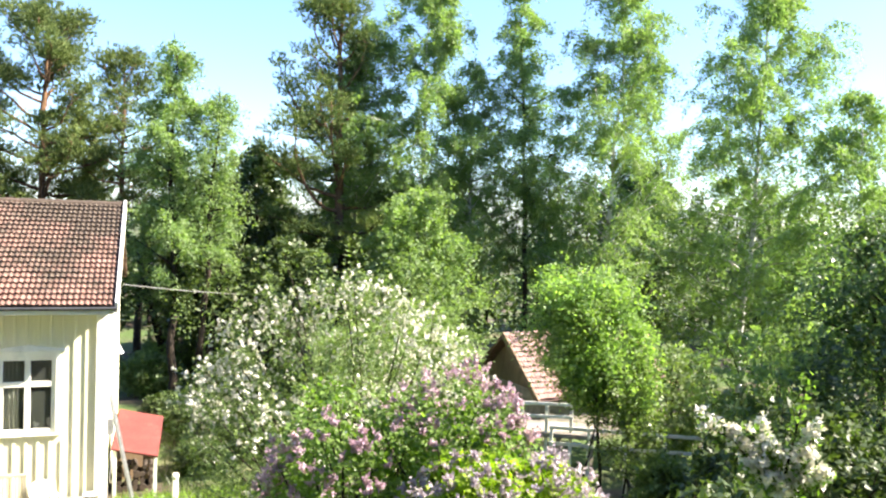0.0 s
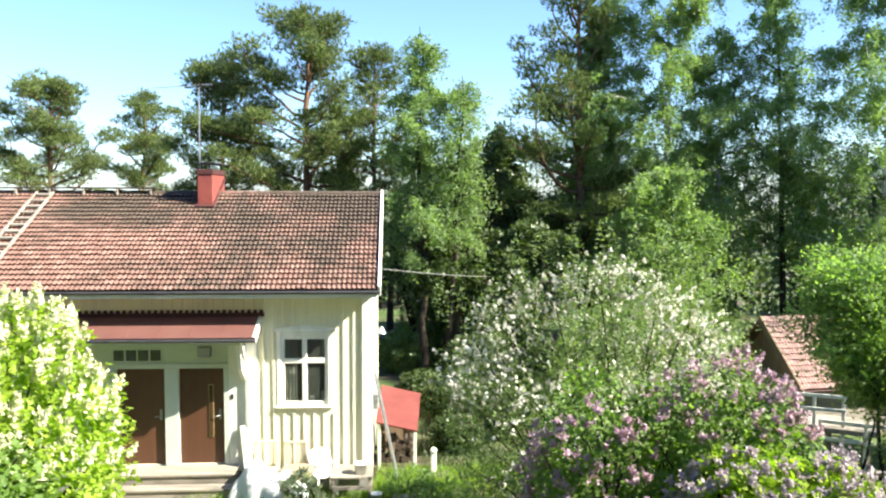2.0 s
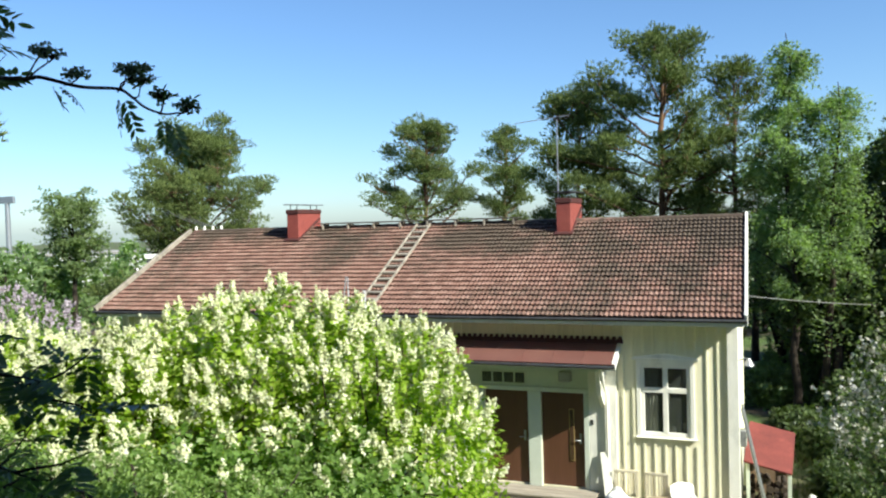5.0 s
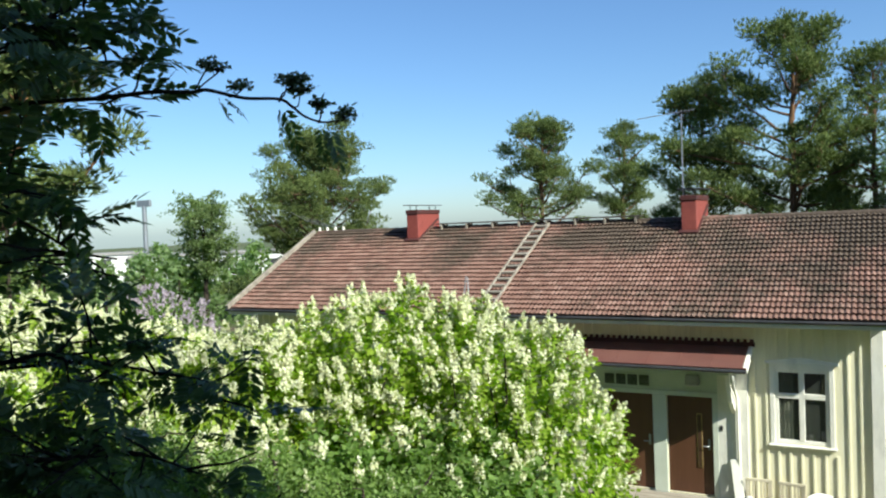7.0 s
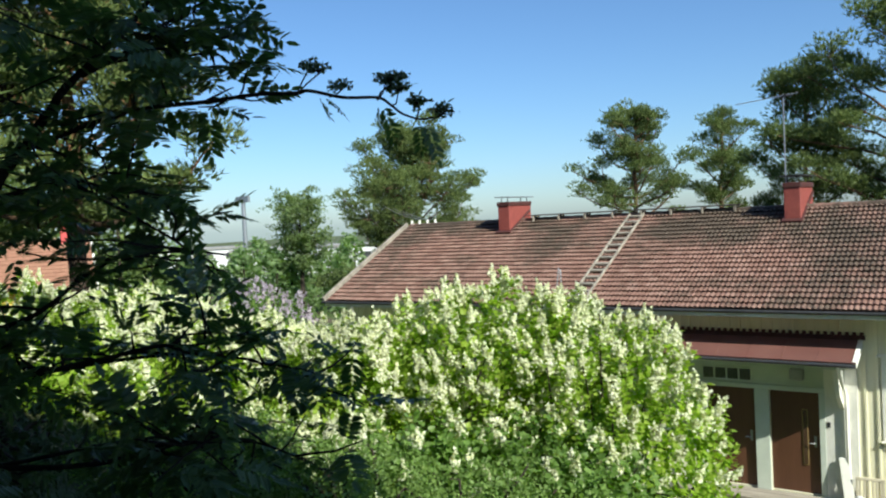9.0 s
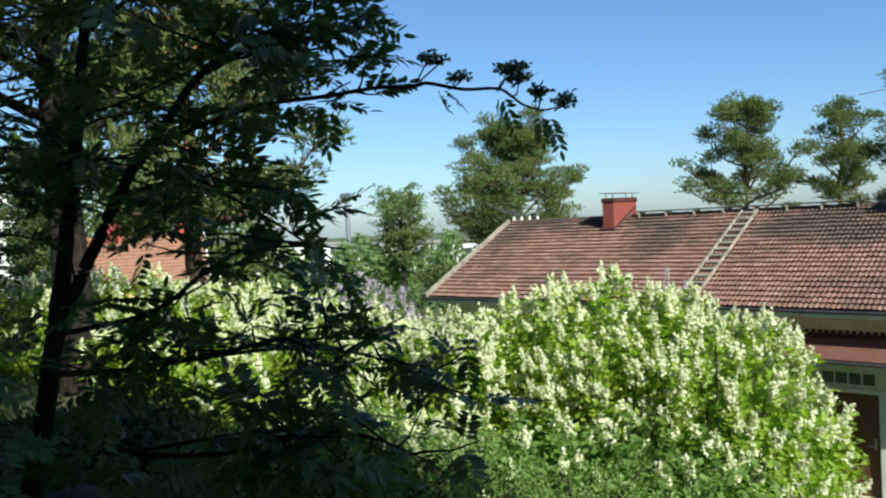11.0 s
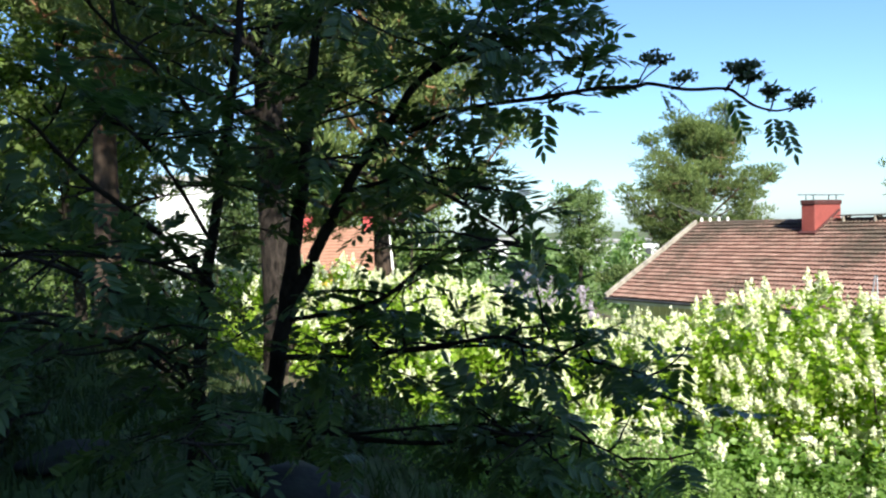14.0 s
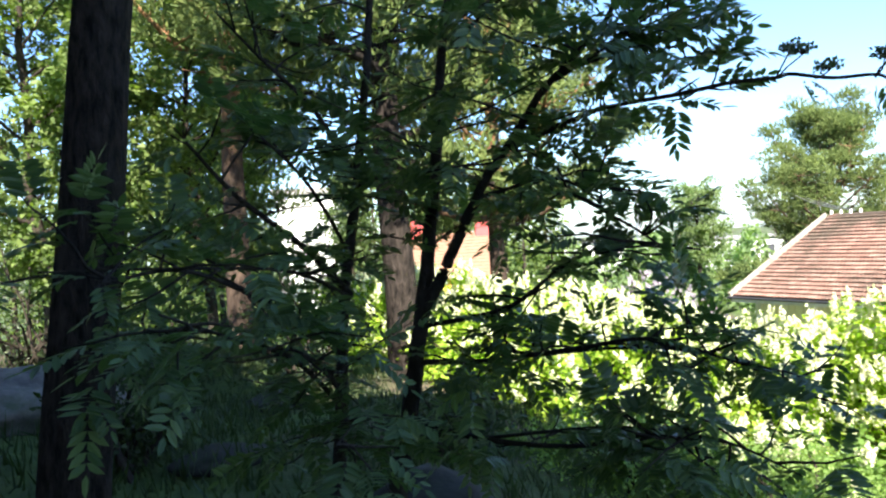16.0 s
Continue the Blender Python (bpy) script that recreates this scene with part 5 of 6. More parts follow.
def rowan():
    rng = np.random.default_rng(101)
    ob = tree_thing("rowan_tree", -3.9, 1.15, "many-stemmed rowan with feathered leaves and budding flower heads", "rowan tree")
    o = np.array(ob.matrix_basis.translation)
    g = float(o[2])
    stems = [
        ([(-3.97, 0.9, g), (-3.96, 0.97, 5.09), (-3.95, 1.02, 5.56), (-3.98, 1.08, 5.96), (-3.99, 1.18, 6.51), (-4.01, 1.27, 6.99), (-4.03, 1.35, 7.56), (-4.0, 1.45, 8.1)], 0.038, 0.012),
        ([(-3.88, 1.2, g), (-3.87, 1.22, 5.07), (-3.82, 1.28, 5.49), (-3.77, 1.34, 5.9), (-3.78, 1.41, 6.25), (-3.8, 1.48, 6.69), (-3.83, 1.54, 7.09), (-3.79, 1.6, 7.51), (-3.75, 1.7, 8.0)], 0.05, 0.012),
        ([(-3.77, 1.34, 5.9), (-3.66, 1.43, 6.12), (-3.54, 1.54, 6.41), (-3.41, 1.65, 6.64), (-3.26, 1.79, 6.88), (-3.1, 1.91, 7.04), (-2.97, 1.99, 7.19)], 0.03, 0.008),
    ]
    boughs = [
        ([(-3.46, 1.68, 6.62), (-3.27, 1.92, 6.73), (-3.10, 1.97, 6.75), (-2.84, 2.06, 6.75), (-2.656, 2.14, 6.761), (-2.496, 2.2, 6.751), (-2.445, 2.22, 6.755), (-2.317, 2.27, 6.718), (-2.194, 2.318, 6.706), (-2.149, 2.335, 6.677), (-2.105, 2.352, 6.638), (-2.044, 2.376, 6.613), (-1.99, 2.395, 6.616)], 0.011, 0.0032),
        ([(-3.8, 1.32, 5.69), (-3.41, 1.46, 5.72), (-2.96, 1.6, 5.8), (-2.62, 1.66, 5.86), (-2.38, 1.72, 5.82)], 0.014, 0.004),
        ([(-3.82, 1.28, 5.44), (-3.52, 1.47, 5.37), (-3.07, 1.63, 5.4), (-2.72, 1.69, 5.5), (-2.48, 1.74, 5.52)], 0.016, 0.004),
        ([(-3.77, 1.34, 5.85), (-3.36, 1.55, 5.94), (-3.14, 1.7, 6.11), (-2.92, 1.81, 6.19), (-2.66, 1.96, 6.15)], 0.012, 0.004),
        ([(-3.54, 1.54, 6.41), (-3.4, 1.62, 6.44), (-3.24, 1.68, 6.47), (-3.1, 1.74, 6.43), (-2.99, 1.78, 6.34)], 0.011, 0.004),
        ([(-3.97, 1.09, 6.01), (-3.8, 0.83, 6.24), (-3.58, 0.51, 6.45), (-3.42, 0.3, 6.64)], 0.018, 0.006),
        ([(-3.94, 1.04, 5.76), (-3.55, 0.6, 6.03), (-3.22, 0.24, 6.19), (-2.96, -0.04, 6.18)], 0.014, 0.004),
        ([(-3.99, 1.18, 6.51), (-3.87, 0.94, 6.83), (-3.74, 0.67, 7.03), (-3.59, 0.47, 7.16)], 0.014, 0.004),
        ([(-3.95, 1.01, 5.51), (-3.44, 0.65, 5.82), (-3.1, 0.36, 5.96), (-2.74, 0.08, 6.09)], 0.012, 0.004),
        ([(-3.26, 1.79, 6.88), (-3.1, 1.87, 6.95), (-2.95, 1.93, 7.03), (-2.85, 1.97, 7.08)], 0.010, 0.004),
        ([(-3.83, 1.54, 7.09), (-3.6, 1.62, 7.2), (-3.4, 1.7, 7.3), (-3.2, 1.75, 7.35)], 0.010, 0.004),
        ([(-3.1, 1.91, 7.04), (-2.95, 2.0, 7.0), (-2.82, 2.07, 6.95), (-2.72, 2.12, 6.86)], 0.008, 0.003),
        ([(-3.24, 1.68, 6.47), (-3.05, 1.79, 6.34), (-2.86, 1.9, 6.2), (-2.74, 1.96, 6.08)], 0.009, 0.003),
        ([(-3.41, 1.46, 5.72), (-2.95, 1.8, 5.78), (-2.66, 1.98, 5.76), (-2.42, 2.08, 5.68)], 0.009, 0.003),
        ([(-3.52, 1.47, 5.37), (-3.0, 1.8, 5.46), (-2.6, 1.95, 5.46), (-2.34, 2.04, 5.38)], 0.009, 0.003),
        ([(-3.95, 1.01, 5.46), (-3.6, 0.85, 5.7), (-3.28, 0.6, 5.88), (-2.98, 0.3, 5.92)], 0.010, 0.003),
        ([(-3.97, 1.05, 5.3), (-3.6, 0.9, 5.5), (-3.2, 0.8, 5.62), (-2.88, 0.6, 5.62)], 0.010, 0.003),
        ([(-3.97, 1.09, 6.0), (-3.6, 0.7, 6.15), (-3.3, 0.2, 6.2), (-3.08, -0.2, 6.22)], 0.010, 0.003),
        ([(-3.98, 1.1, 6.2), (-3.75, 0.85, 6.5), (-3.55, 0.6, 6.68), (-3.4, 0.45, 6.72)], 0.010, 0.003),
    ]
    wood, lines = [], []
    for pts, r0, r1 in stems:
        ln = smooth_line(pts) - o
        ln += np.cumsum(rng.normal(size=ln.shape) * 0.0015, 0)
        wood.append(tube(ln, np.linspace(r0, r1, len(ln)), 9))
        lines.append((ln, 0.3))
    for k, (pts, r0, r1) in enumerate(boughs):
        ln = smooth_line(pts) - o
        wood.append(tube(ln, np.linspace(r0, r1, len(ln)), 7))
        lines.append((ln, 0.15 if k else 0.0))
    at, ax = [], []
    for k, (ln, lo) in enumerate(lines):
        stem = k < 3
        if k == 3:
            fr = rng.uniform(0.02, 0.31, 17)
        else:
            fr = rng.uniform((0.55, 0.45, 0.3)[k] if stem else lo, 1.0, (29, 25, 18)[k] if stem else 25 if k in (4, 5) else 10 if k in (8, 9, 10, 11) else 12)
        for f in fr:
            s = sample(ln, [f])[0]
            d = unit(rng.normal(size=3) * (1, 1, 0.35) + (0.15, 0.1, 0.15))
            L = rng.uniform(0.15, 0.75 if stem else 0.32 if k in (4, 5) else 0.42) * (0.6 if k == 3 else 1)
            tw = bend(rng, s, d, L, 5, -0.1, 0.15)
            wood.append(tube(tw, np.linspace(0.006, 0.0025, 6), 4))
            m = int(2 + L * 9)
            q = rng.uniform(0.35, 1, m)
            p = sample(tw, q)
            at.append(p)
            ax.append(unit(rng.normal(size=(m, 3)) * (1, 1, 0.5) + (tw[-1] - tw[0]) / L * 0.8))
    at, ax = np.concatenate(at), np.concatenate(ax)
    part_np("crown", *pinnate(rng, at, ax, 0.17), L_ROWAN, ob, "dark green feathered leaves")
    # the lone twig with flower heads against the sky
    buds, tipw = [], []
    ln = lines[3][0]
    up = np.array([0, 0, 1.0])
    stalks = (((-2.50, 2.2, 6.75), (-2.445, 2.222, 6.835)), ((-2.50, 2.2, 6.75), (-2.405, 2.236, 6.815)), ((-2.37, 2.25, 6.735), (-2.325, 2.267, 6.745)), ((-2.194, 2.318, 6.705), (-2.165, 2.33, 6.755)),
              ((-2.194, 2.318, 6.705), (-2.125, 2.345, 6.757)), ((-2.15, 2.335, 6.68), (-2.12, 2.35, 6.715)), ((-2.06, 2.37, 6.62), (-2.042, 2.376, 6.66)), ((-2.0, 2.392, 6.615), (-1.968, 2.405, 6.618)))
    for k, (s, e) in enumerate(stalks):
        s, e = np.array(s) - o, np.array(e) - o
        wood.append(tube([s - up * 0.01, s * 0.6 + e * 0.4 + rng.normal(size=3) * 0.008 - up * 0.012, e], [0.0038, 0.0033, 0.003], 5))
        w, b = umbel(rng, e, up, 0.027)
        wood += w
        buds.append(b)
    la, lx = [], []
    for p, d in (((-2.42, 2.23, 6.74), (0.55, 0.2, -0.75)), ((-2.40, 2.24, 6.735), (0.75, 0.2, -0.5)), ((-2.19, 2.32, 6.70), (-0.1, 0.1, -1.0)), ((-2.18, 2.32, 6.695), (0.35, 0.1, -0.9)), ((-2.17, 2.33, 6.70), (0.8, 0.2, 0.35)), ((-2.14, 2.34, 6.69), (0.1, 0.1, 0.9)),
                 ((-2.05, 2.375, 6.615), (0.0, 0.1, -1.0)), ((-2.03, 2.38, 6.612), (0.35, 0.1, -0.9)), ((-2.0, 2.39, 6.615), (0.45, 0.15, 0.5)), ((-2.06, 2.37, 6.62), (0.1, 0.1, 0.9))):
        la.append(np.array(p) - o)
        lx.append(np.array(d))
    part_np("twig_leaf", *pinnate(rng, np.array(la), np.array(lx), 0.11, 6), L_ROWAN, ob)["kind"] = "stuff"
    b = np.concatenate(buds)
    part_np("flower_bud", *cards(b, rng.normal(size=b.shape), rng.normal(size=b.shape) + (0, 0, 1), 0.015, 0.015, PETAL), F_ROWAN, ob, "greenish white flower buds")["kind"] = "stuff"
    wood.append(tube(bend(rng, np.array((-2.64, 2.13, 6.745)) - o, (0.5, 0.35, 0.6), 0.13, 5, 0.1, 0.1), np.linspace(0.003, 0.001, 6), 4))
    part_np("trunk", *join(wood), B_ROWAN, ob, "dark slender stems", True)
    return ob


rowan()
apple_sprig()
# Crown is out of view; its low edge is set to shade trunks behind.
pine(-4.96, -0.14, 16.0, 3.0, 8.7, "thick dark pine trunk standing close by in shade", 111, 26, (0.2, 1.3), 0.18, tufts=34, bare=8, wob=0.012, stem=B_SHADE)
pine(-13.15, 2.7, 16.5, 3.4, 8.9, "tall pine with sunlit orange bark", 112, 40, (0.1, 0.3), 0.2, tufts=34, bare=8, wob=0.02, stem=B_ORANGE)
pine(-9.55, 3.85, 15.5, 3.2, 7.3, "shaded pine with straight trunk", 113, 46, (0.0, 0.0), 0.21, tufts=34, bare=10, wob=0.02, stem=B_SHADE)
pine(-14.95, 8.7, 13.5, 3.2, 6.2, "pine with orange limbs and yellowish green needles", 114, 40, (0.0, 0.1), 0.2, form=BROAD, bare=10, stem=B_ORANGE)
pine(-18.0, -1.5, 15.0, 3.2, 6.0, "pine on the shady rise", 115, 28, (0, 0), 0.2, tufts=34, bare=6)
pine(-21.0, 4.5, 14.0, 3.4, 4.5, "pine in the wood beyond the rise", 116, 28, (0, 0), 0.2, tufts=34, bare=6)


def boulder(x, y, sx, sy, sz, seed, label, turn=0.0, sink=0.25, mat=None):
    rng = np.random.default_rng(seed)
    bm = bmesh.new()
    bmesh.ops.create_icosphere(bm, subdivisions=4, radius=1.0)
    off = Vector(rng.uniform(-50, 50, 3))
    for v in bm.verts:
        d = v.co.normalized()
        r = 1 + 0.22 * noise.noise(d * 1.3 + off) + 0.10 * noise.noise(d * 3.1 + off) + 0.03 * noise.noise(d * 9 + off)
        v.co = Vector((d.x * sx, d.y * sy, max(d.z, -0.5) * sz)) * r
    bmesh.ops.rotate(bm, verts=bm.verts, cent=(0, 0, 0), matrix=Matrix.Rotation(turn, 3, "Z"))
    ob = part("boulder", bm, mat or M_ROCK, None, "", True)
    ob.matrix_basis = Matrix.Translation((x, y, hz(x, y) + sz * (0.5 - sink)))
    return tagged(ob, label, "boulder", "boulders")


birch(-15.5, 0.1, 13.5, 3.2, 5.6, "sunlit broadleaf tree behind the pine trunks", 171, 34000, (0, 0), 0.11, L_WOOD, B_DARK, 0.12, 0.3, "broadleaf_tree", hang=1.0)
birch(-18.2, 3.3, 12.5, 2.8, 5.6, "sunlit broadleaf tree in the wood beyond the rise", 172, 28000, (0, 0), 0.115, L_WOOD, B_DARK, 0.12, 0.3, "broadleaf_tree", hang=1.0)


boulder(-4.4, 1.62, 0.45, 0.45, 0.36, 5, "mossy boulder at the foot of the rowan, toned dark for shade", 0.4, mat=M_DARKROCK)
boulder(-9.9, -0.4, 1.0, 1.2, 0.45, 6, "pale pinkish granite outcrop in a patch of sun", 0.2)
boulder(-8.6, 2.0, 0.35, 0.3, 0.12, 7, "low stone toned dark for shade in the shady grass", mat=M_DARKROCK)
boulder(-6.6, 1.0, 0.3, 0.35, 0.1, 8, "low stone toned dark for shade in the shady grass", mat=M_DARKROCK)
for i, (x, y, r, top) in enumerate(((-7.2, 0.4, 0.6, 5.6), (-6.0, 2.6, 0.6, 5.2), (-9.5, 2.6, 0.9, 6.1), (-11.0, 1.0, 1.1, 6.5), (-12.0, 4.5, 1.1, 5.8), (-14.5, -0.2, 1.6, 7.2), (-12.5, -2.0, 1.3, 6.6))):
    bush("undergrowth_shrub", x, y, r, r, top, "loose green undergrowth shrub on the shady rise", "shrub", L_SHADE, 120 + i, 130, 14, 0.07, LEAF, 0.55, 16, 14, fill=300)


def shade_walls_behind():
    """Unseen plain walls behind the viewpoint, added to throw shade over the rise."""
    ob = tagged(part("shade_wall_south", box((-8.2, -1.9, 3.8), (16.0, -1.6, 13.8), 0), M_BRICKWALL), "plain unseen brick wall added to shade the rise", "wall", "", "structure")
    tagged(part("shade_wall_east", box((2.2, -1.599, 3.8), (8.5, 0.5, 13.8), 0), M_BRICKWALL), "plain unseen brick wing added to shade the rise", "wall", "", "structure")
    return ob


shade_walls_behind()

# ---- neighbours and distance ----
def small_house():
    """The tiled cottage half hidden by the maple, with its white deck railing."""
    ob = tagged(empty("cottage", (10.56, 22.68, 0), 8), "low cottage with a pinkish tiled roof behind the maple", "house")
    L, run, z0, z1 = 5.6, 2.0, 0.95, 2.62
    s = math.atan2(z1 - z0, run)
    sl = math.hypot(z1 - z0, run)
    part("wall", box((0.35, -run + 0.35, -0.6), (L - 0.35, run - 0.35, z0 + 0.1), 0.01), M_OLDWOOD, ob, "weathered wooden wall")
    for x in (0.36, L - 0.44):
        bm = bmesh.new()
        vs = [bm.verts.new((x, y, z)) for y, z in ((-run + 0.36, z0 + 0.1), (run - 0.36, z0 + 0.1), (0, z1 - 0.1))]
        vt = [bm.verts.new((x + 0.08, v.co.y, v.co.z)) for v in vs]
        bm.faces.new(vs)
        bm.faces.new(vt[::-1])
        for i in range(3):
            bm.faces.new((vs[i], vt[i], vt[(i + 1) % 3], vs[(i + 1) % 3]))
        bmesh.ops.recalc_face_normals(bm, faces=bm.faces)
        part("gable", bm, M_WOOD, ob)
    m = Matrix.Translation((0, -run, z0)) @ Matrix.Rotation(s, 4, "X")
    rf = part("roof", box((0, -0.05, -0.1), (L, sl, -0.03), 0.005, m), M_DARKRED, ob, "pinkish clay tile roof")
    part("roof", box((0, -sl, -0.1), (L, 0.05, 0.0), 0.005, Matrix.Translation((0, run, z0)) @ Matrix.Rotation(-s, 4, "X")), M_TILE, ob)
    v, f = tile_geometry()
    rest = []
    rng = np.random.default_rng(9)
    for c in range(int(L / 0.2)):
        for r in range(int(sl / 0.2)):
            q = np.array(m @ Matrix.Translation((c * 0.2, r * 0.2 + rng.normal(0, 0.005), -0.02 + rng.uniform(-0.004, 0.004))))
            rest.append((v @ q[:3, :3].T + q[:3, 3], f))
    tagged(part_np("tiles", *join(rest), M_PINKTILE, rf), "rows of pinkish clay tiles", "", "", "stuff")
    for x in (0.0, L - 0.05):
        part("bargeboard", box((x - 0.02, -0.05, -0.16), (x + 0.06, sl, 0.03), 0.006, m), M_WOOD, ob)
    return ob


M_PINKTILE = solid("pink_clay_tile", (0.34, 0.20, 0.17), (0.50, 0.34, 0.29), 4.0, 0.85, 0, 0.4, 18, (1, 1, 1), (0.16, 0.12, 0.09))
small_house()


def railing(a, b, z, h, rails, name, label, posts=5):
    ob = tagged(empty(name, (*a, z)), label, "railing", "white railings")
    d = np.array((b[0] - a[0], b[1] - a[1], 0.0))
    n = np.linalg.norm(d)
    ang = math.atan2(d[1], d[0])
    m = Matrix.Rotation(ang, 4, "Z")
    for i in range(posts):
        x = n * i / (posts - 1)
        base = hz(a[0] + d[0] * i / (posts - 1), a[1] + d[1] * i / (posts - 1)) - z - 0.1
        part("post", box((x - 0.035, -0.035, min(base, -0.1)), (x + 0.035, 0.035, h), 0.006, m), M_WHITE, ob)
    for k in range(rails):
        zz = h - 0.06 - k * h / rails
        part("rail", box((-0.05, -0.06, zz), (n + 0.05, -0.036, zz + 0.08), 0.006, m), M_WHITE, ob)
    return ob


railing((9.0, 17.9), (10.1, 17.4), 1.0, 0.62, 2, "deck_railing", "white wooden deck railing by the cottage", 3)
railing((9.2, 16.7), (12.2, 15.0), 0.55, 0.75, 2, "garden_railing", "low white garden railing half hidden in leaves", 5)
tagged(part("deck", box((0, 0, 0), (2.0, 1.2, 0.12), 0.01, pose(8.9, 17.9, 0.78, 0, 0, -29)), M_OLDWOOD), "grey weathered deck by the cottage", "deck")
for k in range(3):
    for j in range(2):
        p = pose(8.9, 17.9, 0.0, 0, 0, -29) @ Vector((0.2 + k * 0.8, 0.2 + j * 1.0, 0))
        tagged(part("deck_post", box((p.x - 0.05, p.y - 0.05, hz(p.x, p.y) - 0.2), (p.x + 0.05, p.y + 0.05, 0.779), 0.005), M_OLDWOOD), "short grey wooden post under the deck", "post", "deck posts")


M_LOG = solid("dark_logs", (0.03, 0.022, 0.015), (0.075, 0.052, 0.036), 5.0, 0.9, 0, 0.5)


def red_shed():
    ob = tagged(empty("woodshed", (0.0, 18.2, 0)), "open lean-to shed with a bright red roof by the gable", "shed")
    x0, x1, y0, y1, z0, z1 = -0.42, 0.52, -0.6, 0.75, 1.04, 1.56
    s, ln = math.atan2(z1 - z0, y1 - y0), math.hypot(z1 - z0, y1 - y0)
    part("roof", box((x0, 0, 0), (x1, ln, 0.05), 0.01, Matrix.Translation((x0, y0, z0 + 0.05)) @ Matrix.Rotation(radians(13), 4, "Y") @ Matrix.Translation((-x0, 0, 0)) @ Matrix.Rotation(s, 4, "X")), M_REDROOF, ob, "bright red felt roof")
    for x, dz in ((x0 + 0.05, 0.05), (x1 - 0.1, -0.16)):
        part("post", box((x, y0 + 0.05, -0.1), (x + 0.07, y0 + 0.12, z0 + dz), 0.005), M_PALE, ob)
        part("post", box((x, y1 - 0.12, -0.1), (x + 0.07, y1 - 0.05, z1 + dz - 0.06), 0.005), M_WOOD, ob)
    part("back_panel", box((x0 + 0.05, y1 - 0.04, 0.0), (x1 - 0.05, y1 - 0.01, z1 - 0.24), 0), M_WOOD, ob)
    rng = np.random.default_rng(4)
    for r in range(4):
        for c in range(5):
            a, z, rl = x0 + 0.16 + c * 0.16 + rng.normal(0, 0.015), 0.12 + r * 0.15 + rng.normal(0, 0.012), rng.uniform(0.045, 0.08)
            v, f = tube([(a, y0 + 0.45, z), (a + rng.normal(0, 0.01), y0 + 0.85, z)], [rl, rl * 0.95], 8)
            cap = np.concatenate([v, [(a, y0 + 0.45, z)]])
            fc = [f, np.array([(i, (i + 1) % 8, len(v)) for i in range(8)])]
            part_np("log", cap, fc, M_LOG, ob)


red_shed()


def wire(a, b, sag, label, r=0.012):
    t = np.linspace(0, 1, 24)[:, None]
    p = np.array(a) * (1 - t) + np.array(b) * t - np.array((0, 0, sag)) * 4 * t * (1 - t)
    tagged(part_np("cable", *tube(p, np.full(24, r), 5), M_WIRE, None, "", True), label, "cable", "cables")


wire((-0.26, 18.45, 4.43), (4.3, 28.6, 3.2), 0.06, "thin overhead cable running from the gable into the trees", 0.011)
for k in range(3):
    wire((-15.6, 20.3 + 0.3 * k, 6.3), (-40.0, 44.0 + 1.2 * k, 11.0 - 0.3 * k), 0.8, "thin overhead cable leaving the roof end")
bracket = tagged(empty("cable_bracket", (-15.5, RY, RZ - 0.05)), "white roof bracket with insulators for overhead cables", "bracket")
part("bar", box((-0.25, -0.04, 0.0), (0.75, 0.04, 0.07), 0.006), M_WHITE, bracket)
for k in range(4):
    part_np("insulator", *tube([(-0.2 + 0.3 * k, 0, 0.06), (-0.2 + 0.3 * k, 0, 0.2)], [0.045, 0.03], 8), M_WHITE, bracket, "", True)


def orange_house():
    ob = tagged(empty("neighbour_house", (-38.0, 16.2, 0.5), 62), "yellow house with an orange tiled roof and red chimneys", "house")
    L, run, eave, rise = 5.2, 3.0, 3.7, 2.1
    part("wall", box((0.3, -run + 0.4, 0), (L, run - 0.4, eave + 0.1), 0.02), M_YELLOW, ob, "yellow boarded wall")
    s, sl = math.atan2(rise, run), math.hypot(rise, run)
    m = Matrix.Translation((0, -run, eave)) @ Matrix.Rotation(s, 4, "X")
    rf = part("roof", box((0, 0, 0), (L + 0.3, sl, 0.09), 0.01, m), M_ORANGETILE, ob, "orange tiled roof")
    for r in range(14):
        part("tile_course", box((0, r * sl / 14, 0.091), (L + 0.3, (r + 1) * sl / 14 - 0.05, 0.12), 0.01, m), M_ORANGETILE, rf)
    part("roof", box((0, -sl, 0), (L + 0.3, 0, 0.09), 0.01, Matrix.Translation((0, run, eave)) @ Matrix.Rotation(-s, 4, "X")), M_ORANGETILE, ob)
    part("bargeboard", box((L + 0.31, 0, -0.2), (L + 0.4, sl, 0.14), 0.01, m), M_WHITE, ob, "white bargeboard")
    bm = bmesh.new()
    vs = [[bm.verts.new((x, y, z)) for y, z in ((-run + 0.45, eave + 0.1), (run - 0.45, eave + 0.1), (0, eave + rise - 0.15))] for x in (L - 0.1, L)]
    bm.faces.new(vs[0])
    bm.faces.new(vs[1][::-1])
    for i in range(3):
        bm.faces.new((vs[0][i], vs[1][i], vs[1][(i + 1) % 3], vs[0][(i + 1) % 3]))
    bmesh.ops.recalc_face_normals(bm, faces=bm.faces)
    part("gable", bm, M_YELLOW, ob)
    for x in (1.1, 4.3):
        part("chimney", box((x, -0.45, eave + rise - 0.5), (x + 0.75, 0.2, eave + rise + 0.75), 0.02), M_REDSHEET, ob, "bright red chimney")


M_REDSHEET = solid("red_sheet", (0.42, 0.05, 0.05), (0.52, 0.075, 0.07), 2.0, 0.6, 0, 0.1)
orange_house()


